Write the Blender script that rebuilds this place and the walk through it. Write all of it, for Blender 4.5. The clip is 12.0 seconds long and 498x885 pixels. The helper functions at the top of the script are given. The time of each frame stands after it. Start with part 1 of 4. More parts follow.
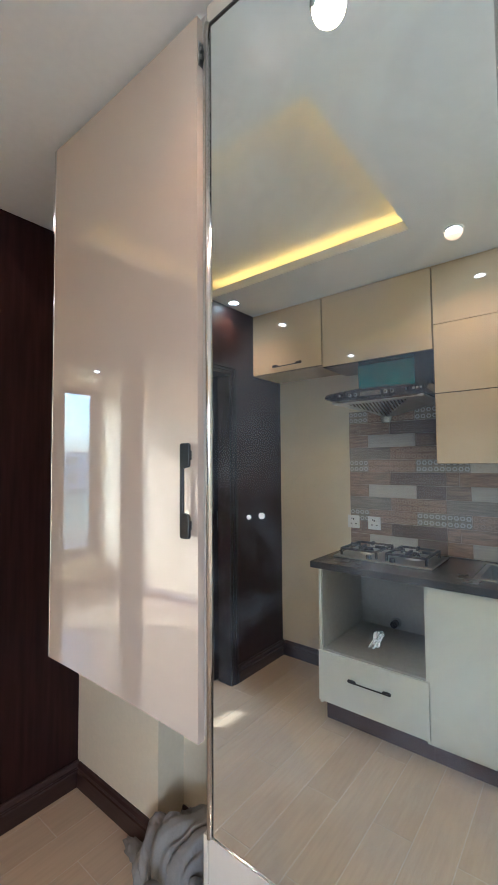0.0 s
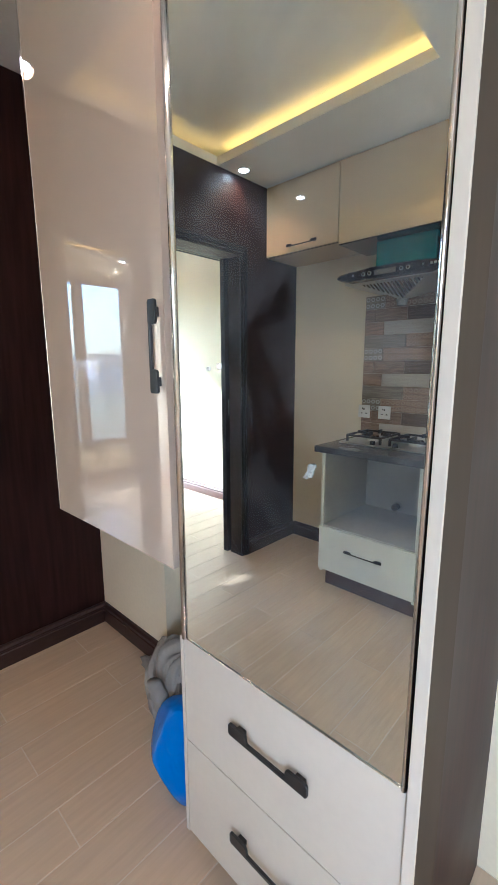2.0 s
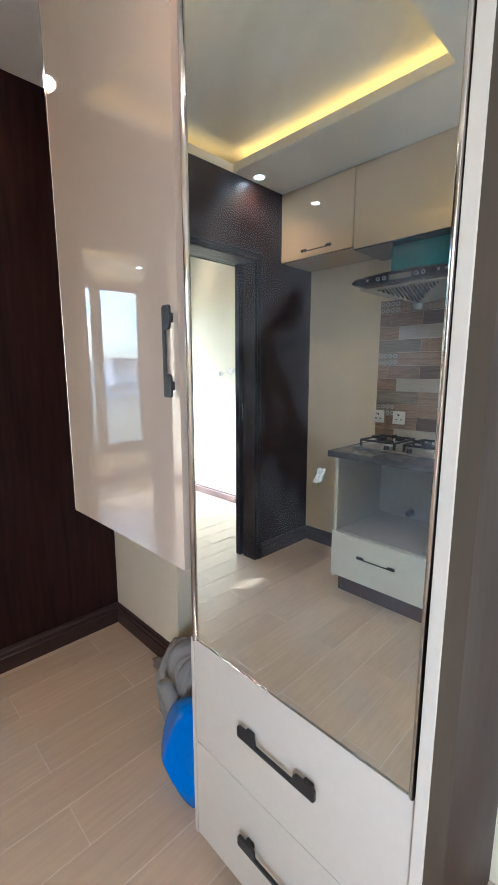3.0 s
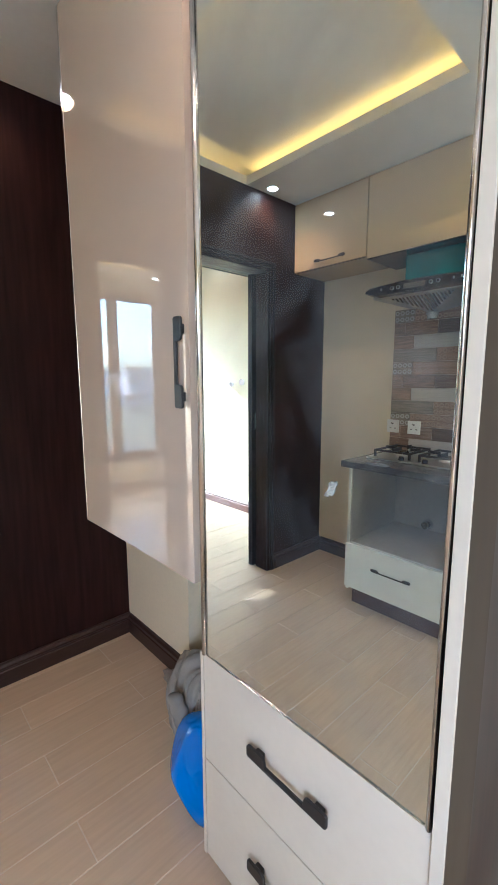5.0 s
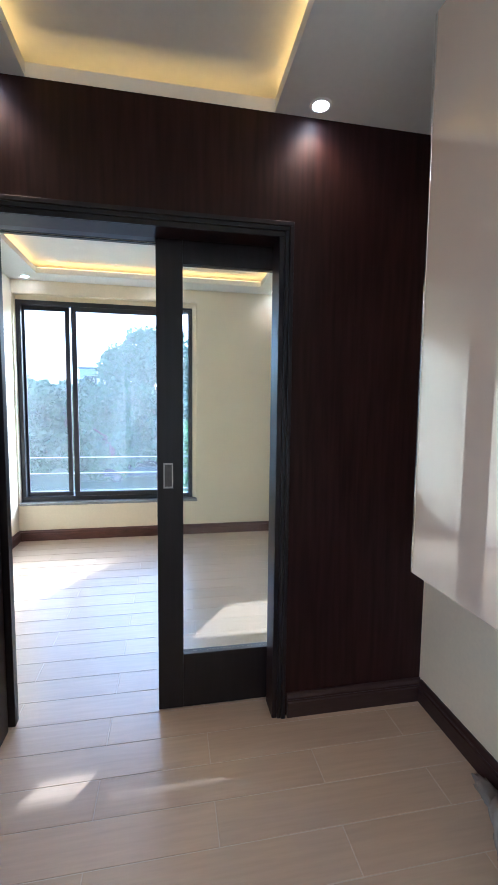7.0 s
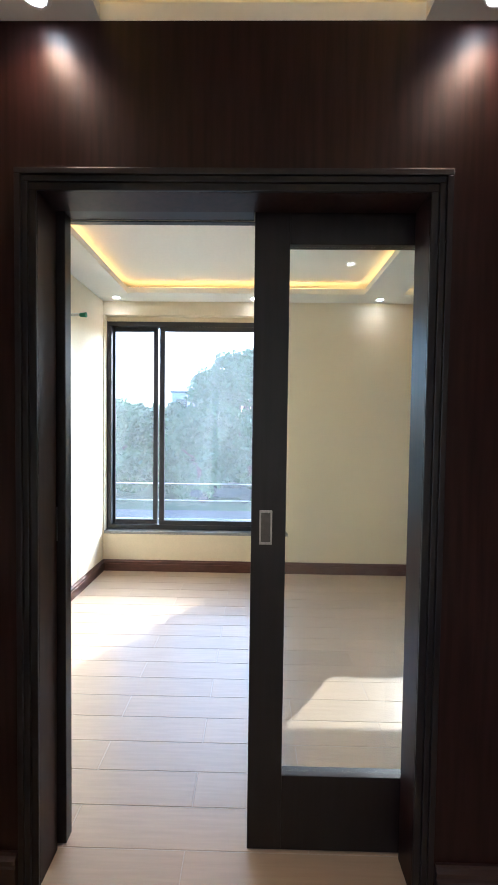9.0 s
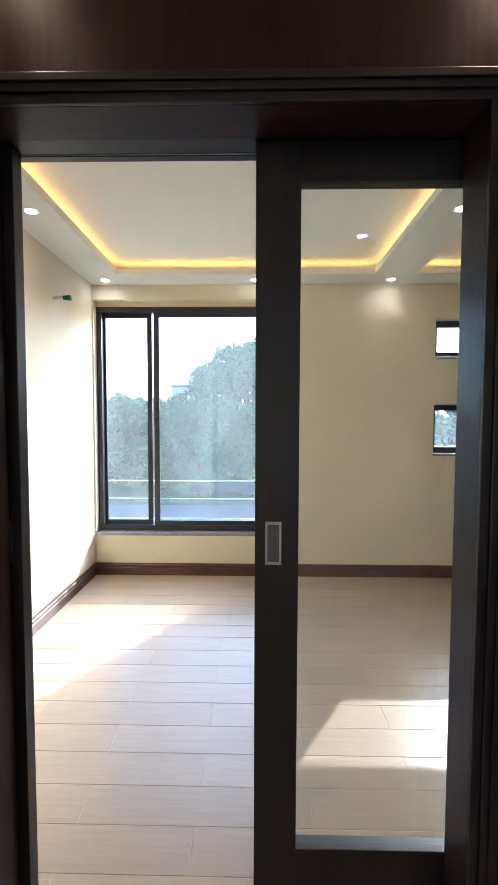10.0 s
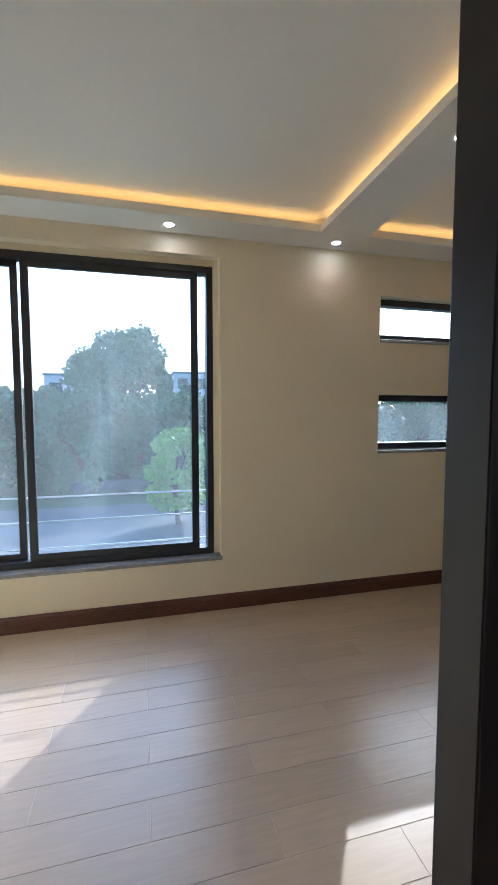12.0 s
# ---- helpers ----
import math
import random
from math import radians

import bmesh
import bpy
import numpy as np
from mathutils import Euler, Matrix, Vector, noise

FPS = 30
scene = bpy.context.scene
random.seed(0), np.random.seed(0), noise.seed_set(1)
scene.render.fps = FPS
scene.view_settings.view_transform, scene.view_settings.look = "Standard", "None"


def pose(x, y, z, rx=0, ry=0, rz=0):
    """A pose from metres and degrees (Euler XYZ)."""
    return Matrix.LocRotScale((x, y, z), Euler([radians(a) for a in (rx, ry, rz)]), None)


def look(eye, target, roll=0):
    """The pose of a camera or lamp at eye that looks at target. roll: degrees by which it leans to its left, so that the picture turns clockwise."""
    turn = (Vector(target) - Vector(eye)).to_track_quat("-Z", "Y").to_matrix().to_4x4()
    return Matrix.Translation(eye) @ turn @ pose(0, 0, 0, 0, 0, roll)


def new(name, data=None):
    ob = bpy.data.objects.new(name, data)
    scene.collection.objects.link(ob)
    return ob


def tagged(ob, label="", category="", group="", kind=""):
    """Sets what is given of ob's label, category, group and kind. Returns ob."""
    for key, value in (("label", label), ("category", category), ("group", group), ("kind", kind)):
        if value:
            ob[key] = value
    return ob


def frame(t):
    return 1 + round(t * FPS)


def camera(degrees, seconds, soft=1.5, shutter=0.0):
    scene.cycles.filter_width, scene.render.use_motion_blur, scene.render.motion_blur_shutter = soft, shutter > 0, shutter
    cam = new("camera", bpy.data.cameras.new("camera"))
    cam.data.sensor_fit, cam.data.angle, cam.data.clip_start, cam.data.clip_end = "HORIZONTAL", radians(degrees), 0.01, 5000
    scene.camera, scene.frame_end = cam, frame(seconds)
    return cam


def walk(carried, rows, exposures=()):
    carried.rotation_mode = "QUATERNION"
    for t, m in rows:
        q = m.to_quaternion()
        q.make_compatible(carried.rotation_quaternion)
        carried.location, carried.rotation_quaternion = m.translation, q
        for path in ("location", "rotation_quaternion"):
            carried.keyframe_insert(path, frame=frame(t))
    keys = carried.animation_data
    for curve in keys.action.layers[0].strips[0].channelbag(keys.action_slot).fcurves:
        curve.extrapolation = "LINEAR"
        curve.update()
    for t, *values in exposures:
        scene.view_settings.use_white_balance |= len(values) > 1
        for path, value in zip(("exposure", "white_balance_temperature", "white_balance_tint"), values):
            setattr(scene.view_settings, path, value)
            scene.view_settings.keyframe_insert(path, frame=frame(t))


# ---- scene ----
cam = camera(61.5, 12.0)
ROWS = [
    (0, -0.0334, 0.0471, 1.4872, 38.850, 2.839, 0.444),
    (0.5, 0.0105, 0.0401, 1.5109, 36.947, 2.303, 0.672),
    (1, 0.0569, 0.1023, 1.4524, 38.730, -4.083, 0.503),
    (1.5, 0.0929, 0.1113, 1.3696, 41.084, -9.193, 0.278),
    (2, 0.1067, 0.1230, 1.3777, 43.365, -10.129, 0.188),
    (2.5, 0.1128, 0.1268, 1.3762, 44.594, -10.066, 0.056),
    (3, 0.1192, 0.1206, 1.3790, 45.391, -9.569, 0.010),
    (5, 0.1141, 0.1341, 1.3836, 47.244, -8.382, 0.115),
    (5.5, 0.0916, 0.1256, 1.3753, 52.268, -7.869, -0.046),
    (6, 0.0561, 0.0729, 1.3919, 61.018, -6.840, -0.350),
    (6.5, -0.0529, 0.0025, 1.4018, 69.948, -5.886, -0.534),
    (7, -0.2021, -0.0577, 1.4045, 79.451, -4.900, -0.629),
    (7.5, -0.3942, -0.0038, 1.4257, 86.412, -3.058, -0.918),
    (9.5, -0.8236, -0.1275, 1.4186, 91.158, -2.252, -0.594),
    (10, -0.9930, -0.1147, 1.4127, 91.022, -2.934, -0.171),
    (10.5, -1.1580, -0.1853, 1.4059, 89.705, -3.221, 0.052),
    (11, -1.3513, -0.3000, 1.4240, 87.183, -3.376, 0.178),
    (11.5, -1.6221, -0.3183, 1.4146, 83.223, -3.474, 0.223),
    (12, -1.8448, -0.3347, 1.4233, 75.447, -4.047, 0.029),
]
EXPO = [(0.0, 3.26, 4640, 8), (5.0, 3.28, 4640, 8), (6.0, 3.22, 4560, 8), (7.0, 2.88, 4280, 8), (7.5, 2.82, 4400, 8), (9.5, 2.84, 4720, 8), (10.5, 2.5, 4750, 8), (12.0, 2.0, 4540, 8)]
walk(cam, [(t, pose(x, y, z, 90 + pitch, roll, yaw)) for t, x, y, z, yaw, pitch, roll in ROWS], EXPO)

# ---- world and sun ----
SUN_WAY = Vector((1.5, -1.0, -1.0))
world = bpy.data.worlds.new("sky")
scene.world = world
world.use_nodes = True
wn = world.node_tree.nodes
sky = wn.new("ShaderNodeTexSky")
sky.sky_type = "NISHITA"
sky.sun_disc = False
sky.sun_elevation = radians(29)
sky.sun_rotation = math.atan2(-1.5, 1.0)
sky.dust_density = 3.5
world.node_tree.links.new(sky.outputs[0], wn["Background"].inputs[0])
wn["Background"].inputs[1].default_value = 0.15
sun = new("sun", bpy.data.lights.new("sun", "SUN"))
sun.data.energy, sun.data.angle, sun.data.color = 1.2, radians(0.5), (1.0, 0.83, 0.62)
sun.matrix_world = look((0, 0, 20), Vector((0, 0, 20)) + SUN_WAY)

# added fill lamp for daylight from the kitchen's end, beyond the cupboards; its opening is unseen
end_light = new("kitchen_fill_light", bpy.data.lights.new("kitchen_fill_light", "AREA"))
end_light.data.shape, end_light.data.size, end_light.data.size_y = "RECTANGLE", 0.66, 1.2
end_light.data.energy, end_light.data.color = 9.5, (1.0, 0.93, 0.84)
end_light.matrix_world = look((1.32, -1.50, 1.58), (0.6, 0.1, 0.0))


# ---- materials ----
def material(name, rgb, rough=0.5, metal=0.0, grain=0.0, scale=30.0, stretch=(1, 1, 1), bump=0.0, big=0.0, big_scale=2.0, coat=0.0,
             spread=0.0, emit=0.0, rough_var=0.0, spec=0.5):
    """A surface with grain and stains at two scales; spread varies it from piece to piece."""
    m = bpy.data.materials.new(name)
    m.use_nodes = True
    n, l = m.node_tree.nodes, m.node_tree.links
    b = n["Principled BSDF"]
    b.inputs["Roughness"].default_value, b.inputs["Metallic"].default_value = rough, metal
    b.inputs["Coat Weight"].default_value, b.inputs["Coat Roughness"].default_value = coat, 0.03
    b.inputs["Specular IOR Level"].default_value = spec
    b.inputs["Base Color"].default_value = (*rgb, 1)
    if emit:
        b.inputs["Emission Color"].default_value, b.inputs["Emission Strength"].default_value = (*rgb, 1), emit
    if grain or big or spread or bump or rough_var:
        co = n.new("ShaderNodeTexCoord")
        mp = n.new("ShaderNodeMapping")
        mp.inputs["Scale"].default_value = stretch
        info = n.new("ShaderNodeObjectInfo")
        shift = n.new("ShaderNodeVectorMath")
        shift.operation = "SCALE"
        shift.inputs[0].default_value = (7.3, 3.1, 5.7)
        l.new(info.outputs["Random"], shift.inputs["Scale"])
        add = n.new("ShaderNodeVectorMath")
        l.new(co.outputs["Object"], add.inputs[0])
        if spread:
            l.new(shift.outputs[0], add.inputs[1])
        l.new(add.outputs[0], mp.inputs[0])
        fine, wide = n.new("ShaderNodeTexNoise"), n.new("ShaderNodeTexNoise")
        fine.inputs["Scale"].default_value, fine.inputs["Detail"].default_value = scale, 6
        wide.inputs["Scale"].default_value, wide.inputs["Detail"].default_value = big_scale, 3
        l.new(mp.outputs[0], fine.inputs["Vector"])
        l.new(add.outputs[0], wide.inputs["Vector"])
        value = None
        for source, amount in ((fine.outputs[0], grain), (wide.outputs[0], big), (info.outputs["Random"], spread)):
            if not amount:
                continue
            r = n.new("ShaderNodeMapRange")
            r.inputs["From Min"].default_value, r.inputs["From Max"].default_value = (0.25, 0.75) if source != info.outputs["Random"] else (0, 1)
            r.inputs["To Min"].default_value, r.inputs["To Max"].default_value = 1 - amount, 1 + amount
            l.new(source, r.inputs["Value"])
            if value is None:
                value = r.outputs[0]
            else:
                k = n.new("ShaderNodeMath")
                k.operation = "MULTIPLY"
                l.new(value, k.inputs[0])
                l.new(r.outputs[0], k.inputs[1])
                value = k.outputs[0]
        if value is not None:
            mul = n.new("ShaderNodeVectorMath")
            mul.operation = "SCALE"
            mul.inputs[0].default_value = rgb
            l.new(value, mul.inputs["Scale"])
            l.new(mul.outputs[0], b.inputs["Base Color"])
        if bump:
            bp = n.new("ShaderNodeBump")
            bp.inputs["Strength"].default_value, bp.inputs["Distance"].default_value = bump, 0.002
            l.new(fine.outputs[0], bp.inputs["Height"])
            l.new(bp.outputs[0], b.inputs["Normal"])
        if rough_var:
            r = n.new("ShaderNodeMapRange")
            r.inputs["From Min"].default_value, r.inputs["From Max"].default_value = 0.3, 0.7
            r.inputs["To Min"].default_value, r.inputs["To Max"].default_value = rough - rough_var, rough + rough_var
            l.new(wide.outputs[0], r.inputs["Value"])
            l.new(r.outputs[0], b.inputs["Roughness"])
    return m


def glass_material(name, haze):
    """Clear pane with an added translucent film, lit by the sun from behind, that imitates haze and glare."""
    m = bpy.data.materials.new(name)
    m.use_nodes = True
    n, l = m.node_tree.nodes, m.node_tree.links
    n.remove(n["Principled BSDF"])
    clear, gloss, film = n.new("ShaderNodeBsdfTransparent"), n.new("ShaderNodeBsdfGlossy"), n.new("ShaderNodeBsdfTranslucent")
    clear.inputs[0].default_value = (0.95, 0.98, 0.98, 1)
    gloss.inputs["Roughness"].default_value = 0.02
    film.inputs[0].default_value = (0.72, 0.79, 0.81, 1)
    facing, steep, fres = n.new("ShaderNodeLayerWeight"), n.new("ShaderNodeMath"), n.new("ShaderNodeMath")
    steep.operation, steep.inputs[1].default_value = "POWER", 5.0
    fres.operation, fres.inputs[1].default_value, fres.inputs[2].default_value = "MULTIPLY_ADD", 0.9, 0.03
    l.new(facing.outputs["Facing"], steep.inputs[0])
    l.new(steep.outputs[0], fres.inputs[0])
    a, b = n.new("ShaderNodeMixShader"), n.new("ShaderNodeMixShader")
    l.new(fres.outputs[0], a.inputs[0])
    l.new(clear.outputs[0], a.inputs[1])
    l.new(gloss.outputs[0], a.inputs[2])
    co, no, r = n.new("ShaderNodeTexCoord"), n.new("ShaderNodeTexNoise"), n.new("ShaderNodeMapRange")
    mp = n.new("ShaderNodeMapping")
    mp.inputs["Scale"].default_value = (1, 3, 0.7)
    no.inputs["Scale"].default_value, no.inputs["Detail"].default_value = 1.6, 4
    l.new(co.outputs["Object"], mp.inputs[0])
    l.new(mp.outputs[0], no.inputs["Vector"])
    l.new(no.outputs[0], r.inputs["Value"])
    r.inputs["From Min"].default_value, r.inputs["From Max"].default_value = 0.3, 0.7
    r.inputs["To Min"].default_value, r.inputs["To Max"].default_value = haze * 0.6, haze * 1.4
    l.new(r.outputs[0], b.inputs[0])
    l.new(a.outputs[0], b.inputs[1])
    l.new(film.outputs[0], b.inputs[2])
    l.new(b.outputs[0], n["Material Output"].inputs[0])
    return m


CREAM_WALL = material("cream wall paint", (0.75, 0.67, 0.50), 0.7, grain=0.03, scale=60, bump=0.06, big=0.04, big_scale=1.2)
WHITE_CEIL = material("white ceiling paint", (0.78, 0.77, 0.75), 0.8, grain=0.02, scale=40, bump=0.04, big=0.03, big_scale=0.8)
WENGE = material("dark wenge veneer", (0.020, 0.0075, 0.0065), 0.42, grain=0.45, scale=9, stretch=(6, 6, 0.35), bump=0.04, big=0.25, big_scale=1.5, rough_var=0.08, spec=0.18)
WENGE_LEAF = material("dark stained door wood", (0.009, 0.0065, 0.0075), 0.4, grain=0.35, scale=9, stretch=(6, 6, 0.4), bump=0.04, big=0.2, spec=0.35)
SKIRT = material("brown skirting", (0.085, 0.032, 0.022), 0.38, grain=0.3, scale=12, stretch=(1, 1, 6), bump=0.08, big=0.15)
SKIRT_DARK = material("near-black brown skirting", (0.035, 0.017, 0.015), 0.4, grain=0.3, scale=12, stretch=(1, 1, 6), bump=0.08, big=0.15)
PLANK = material("wood-look floor tile", (0.49, 0.38, 0.265), 0.30, grain=0.08, scale=10, stretch=(7, 0.5, 1), bump=0.04, spread=0.06, spec=0.75)
GROUT = material("pale grout", (0.57, 0.50, 0.41), 0.9, grain=0.1, scale=80)
GLOSS = material("glossy beige lacquer", (0.57, 0.475, 0.385), 1.0, big=0.015, big_scale=1.0, coat=1.0, spec=0.0)
GLOSS.node_tree.nodes["Principled BSDF"].inputs["Coat Roughness"].default_value = 0.006
GLOSS.node_tree.nodes["Principled BSDF"].inputs["Coat IOR"].default_value = 2.15
GLOSS_K = material("glossy cream lacquer", (0.60, 0.47, 0.29), 1.0, big=0.015, coat=1.0, spec=0.0)
GLOSS_K.node_tree.nodes["Principled BSDF"].inputs["Coat IOR"].default_value = 1.8
LAMINATE = material("off-white laminate", (0.57, 0.52, 0.44), 0.42, grain=0.02, scale=50, big=0.03)
LAMINATE_K = material("white kitchen laminate", (0.68, 0.69, 0.63), 0.4, grain=0.02, scale=50, big=0.03)
CARCASS = material("grey carcass board", (0.40, 0.38, 0.35), 0.6, grain=0.06, scale=40, big=0.06)
PLINTH = material("brown plinth board", (0.06, 0.028, 0.022), 0.5, grain=0.2, scale=20, stretch=(1, 1, 4))
MIRROR = material("dusty mirror silver", (0.80, 0.88, 0.89), 0.0, 1.0)
mn, ml = MIRROR.node_tree.nodes, MIRROR.node_tree.links
smear, smudge, amount, veil = mn.new("ShaderNodeBsdfDiffuse"), mn.new("ShaderNodeTexNoise"), mn.new("ShaderNodeMapRange"), mn.new("ShaderNodeMixShader")
smear.inputs[0].default_value = (0.62, 0.68, 0.74, 1)
smudge.inputs["Scale"].default_value, smudge.inputs["Detail"].default_value = 5.0, 5
ml.new(mn.new("ShaderNodeTexCoord").outputs["Object"], smudge.inputs["Vector"])
ml.new(smudge.outputs[0], amount.inputs["Value"])
smudge.inputs["Distortion"].default_value = 1.2
for key, value in (("From Min", 0.40), ("From Max", 0.66), ("To Min", 0.008), ("To Max", 0.085)):
    amount.inputs[key].default_value = value
ml.new(amount.outputs[0], veil.inputs[0])
ml.new(mn["Principled BSDF"].outputs[0], veil.inputs[1])
ml.new(smear.outputs[0], veil.inputs[2])
ml.new(veil.outputs[0], mn["Material Output"].inputs[0])
CHROME = material("polished aluminium", (0.75, 0.74, 0.72), 0.14, 1.0, rough_var=0.05, big_scale=8)
SIDE_BOARD = material("taupe side board", (0.05, 0.035, 0.024), 0.6, spec=0.2, grain=0.1, scale=30, stretch=(1, 1, 0.2), big=0.1)
DARK_GAP = material("near-black gap colour", (0.02, 0.015, 0.012), 0.6)
BLACK_METAL = material("matt black handle metal", (0.025, 0.024, 0.024), 0.42, 0.3, grain=0.1, scale=90)
GREY_METAL = material("brushed grey metal", (0.35, 0.34, 0.33), 0.35, 1.0, grain=0.15, scale=60, stretch=(8, 8, 0.5))
CUP = material("dark brushed metal", (0.10, 0.095, 0.09), 0.45, 0.8, grain=0.15, scale=60)
STEEL = material("stainless steel", (0.55, 0.55, 0.54), 0.28, 1.0, grain=0.08, scale=60)
GRANITE = material("dark granite", (0.055, 0.056, 0.06), 0.22, grain=0.5, scale=120, big=0.3, big_scale=6, rough_var=0.08)
WIN_FRAME = material("dark window aluminium", (0.025, 0.027, 0.032), 0.4, 0.2, grain=0.08, scale=60)
SILL = material("grey stone sill", (0.26, 0.26, 0.27), 0.2, grain=0.2, scale=50, big=0.15, big_scale=5)
# the film amount puts the outdoor haze into the panes
GLASS = glass_material("window glass with haze film", 0.042)
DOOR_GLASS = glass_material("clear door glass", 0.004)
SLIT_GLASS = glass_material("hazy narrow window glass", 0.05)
LAMP = material("downlight diffuser", (1.0, 0.88, 0.72), 0.5, emit=8)
LAMP_RIM = material("white lamp rim", (0.8, 0.8, 0.78), 0.4)
LED = material("warm light strip", (1.0, 0.50, 0.10), 0.5, emit=1.35)
LED_BRIGHT = material("bright warm light strip", (1.0, 0.54, 0.10), 0.5, emit=1.0)
TEAL = material("teal protective film", (0.0, 0.17, 0.19), 0.2, coat=0.6, big=0.25, big_scale=7)
BLACK_GLOSS = material("black glass", (0.012, 0.012, 0.013), 0.08, coat=0.5)
SOCKET = material("white socket plastic", (0.8, 0.79, 0.76), 0.35)
CLOTH = material("grey cotton cloth", (0.27, 0.255, 0.235), 0.95, grain=0.05, scale=220, bump=0.05, big=0.15, big_scale=9)
BLUE_BAG = material("blue plastic sheet", (0.01, 0.16, 0.62), 0.24, big=0.12, big_scale=8, bump=0.25, scale=26, stretch=(1, 1, 2.5), coat=0.2)
T_WHITE = material("whitish wood tile", (0.50, 0.46, 0.41), 0.3, grain=0.12, scale=14, stretch=(0.6, 1, 8), spread=0.1)
T_DARK = material("dark wood tile", (0.15, 0.108, 0.08), 0.3, grain=0.4, scale=14, stretch=(0.6, 1, 8), spread=0.15)
T_BROWN = material("brown wood tile", (0.27, 0.185, 0.128), 0.3, grain=0.45, scale=14, stretch=(0.8, 1, 6), spread=0.2)
T_GREY = material("grey brown wood tile", (0.25, 0.215, 0.175), 0.3, grain=0.35, scale=14, stretch=(0.6, 1, 8), spread=0.12)
T_PRINT = material("pale print on tile", (0.48, 0.48, 0.45), 0.35)
T_PRINT_B = material("tan print on tile", (0.36, 0.27, 0.20), 0.35)
LEAF_DARK = material("dark green leaves", (0.09, 0.15, 0.06), 0.6, spread=0.2, grain=0.3, scale=2)
LEAF_LIGHT = material("light green leaves", (0.20, 0.32, 0.06), 0.6, spread=0.2, grain=0.3, scale=2)
BARK = material("grey brown bark", (0.12, 0.09, 0.07), 0.9, grain=0.4, scale=8, stretch=(4, 4, 0.6))
GRASS = material("grass ground", (0.05, 0.075, 0.03), 0.95, grain=0.4, scale=3, big=0.4, big_scale=0.1)
ASPHALT = material("asphalt", (0.10, 0.10, 0.105), 0.9, grain=0.3, scale=20, big=0.2, big_scale=0.3)
FACADE = material("pale facade plaster", (0.45, 0.46, 0.46), 0.8, grain=0.05, scale=2, big=0.1, big_scale=0.3)
ROOF = material("flat roof felt", (0.2, 0.2, 0.2), 0.9, grain=0.2, scale=2)
CAR_PAINT = material("dark grey car paint", (0.12, 0.125, 0.135), 0.25, 0.4, coat=0.8)
TYRE = material("tyre rubber", (0.03, 0.03, 0.03), 0.8)
GREEN_PLUG = material("green plastic plug", (0.02, 0.16, 0.08), 0.5)


# ---- mesh helpers ----
def part(name, bm, mat, parent=None, label="", smooth=False):
    """Links a bmesh as one mesh object, under a thing where one is given."""
    me = bpy.data.meshes.new(name)
    bm.to_mesh(me)
    bm.free()
    for m in (mat if isinstance(mat, (list, tuple)) else (mat,)):
        me.materials.append(m)
    me.polygons.foreach_set("use_smooth", [smooth] * len(me.polygons))
    me.update()
    ob = new(name, me)
    if parent:
        ob.parent = parent
        ob.matrix_parent_inverse = parent.matrix_world.inverted()
    if label:
        ob["label"] = label
    return ob


def block(lo, hi, bevel=0.0, bm=None, segments=2):
    """A box between two corners, with rounded edges."""
    own = bmesh.new()
    bmesh.ops.create_cube(own, size=1)
    for v in own.verts:
        v.co = Vector([(a + b) / 2 + c * abs(b - a) for a, b, c in zip(lo, hi, v.co)])
    if bevel:
        bmesh.ops.bevel(own, geom=own.edges[:], offset=bevel, segments=segments, affect="EDGES", profile=0.5)
    if bm is None:
        return own
    me = bpy.data.meshes.new("tmp")
    own.to_mesh(me)
    own.free()
    bm.from_mesh(me)
    bpy.data.meshes.remove(me)
    return bm


def blocks(*boxes, bevel=0.0):
    bm = bmesh.new()
    for lo, hi in boxes:
        block(lo, hi, bevel, bm)
    return bm


def prism(outline, axis, a, b):
    """A closed outline (two coordinates) drawn out along an axis from a to b."""
    bm = bmesh.new()
    k = "xyz".index(axis)
    rings = []
    for d in (a, b):
        ring = []
        for u, w in outline:
            p = [u, w]
            p.insert(k, d)
            ring.append(bm.verts.new(p))
        rings.append(ring)
    n = len(outline)
    bm.faces.new(rings[0])
    bm.faces.new(rings[1][::-1])
    for i in range(n):
        bm.faces.new((rings[0][i], rings[1][i], rings[1][(i + 1) % n], rings[0][(i + 1) % n]))
    bmesh.ops.recalc_face_normals(bm, faces=bm.faces[:])
    return bm


def disc(r, depth, seg=28, r2=None):
    bm = bmesh.new()
    bmesh.ops.create_cone(bm, cap_ends=True, segments=seg, radius1=r, radius2=r if r2 is None else r2, depth=depth)
    return bm


def moved(bm, m):
    bmesh.ops.transform(bm, matrix=m, verts=bm.verts[:])
    return bm


def thing(name, place, label, category, group=""):
    """An Empty at the base of a thing of several parts."""
    ob = new(name)
    ob.empty_display_size = 0.05
    ob.location = place
    ob.matrix_world = Matrix.Translation(place)
    return tagged(ob, label, category, group)


def structure(name, bm, mat, label, category, smooth=False):
    return tagged(part(name, bm, mat, smooth=smooth), label, category, kind="structure")


# ---- the two rooms ----
D0, D1 = -1.94, -2.128           # dark wall: kitchen side, bright room side
W0, K0 = 1.12, -1.372           # cabinet wall, cooking wall
FX = -4.76                      # window wall
LY, RY = -1.59, 3.3             # bright room's side walls
EX = 1.7                        # kitchen's far end
ZA, ZB = 2.58, 2.62             # lower ceilings
OP0, OP1, OPZ = -0.752, 0.385, 2.10

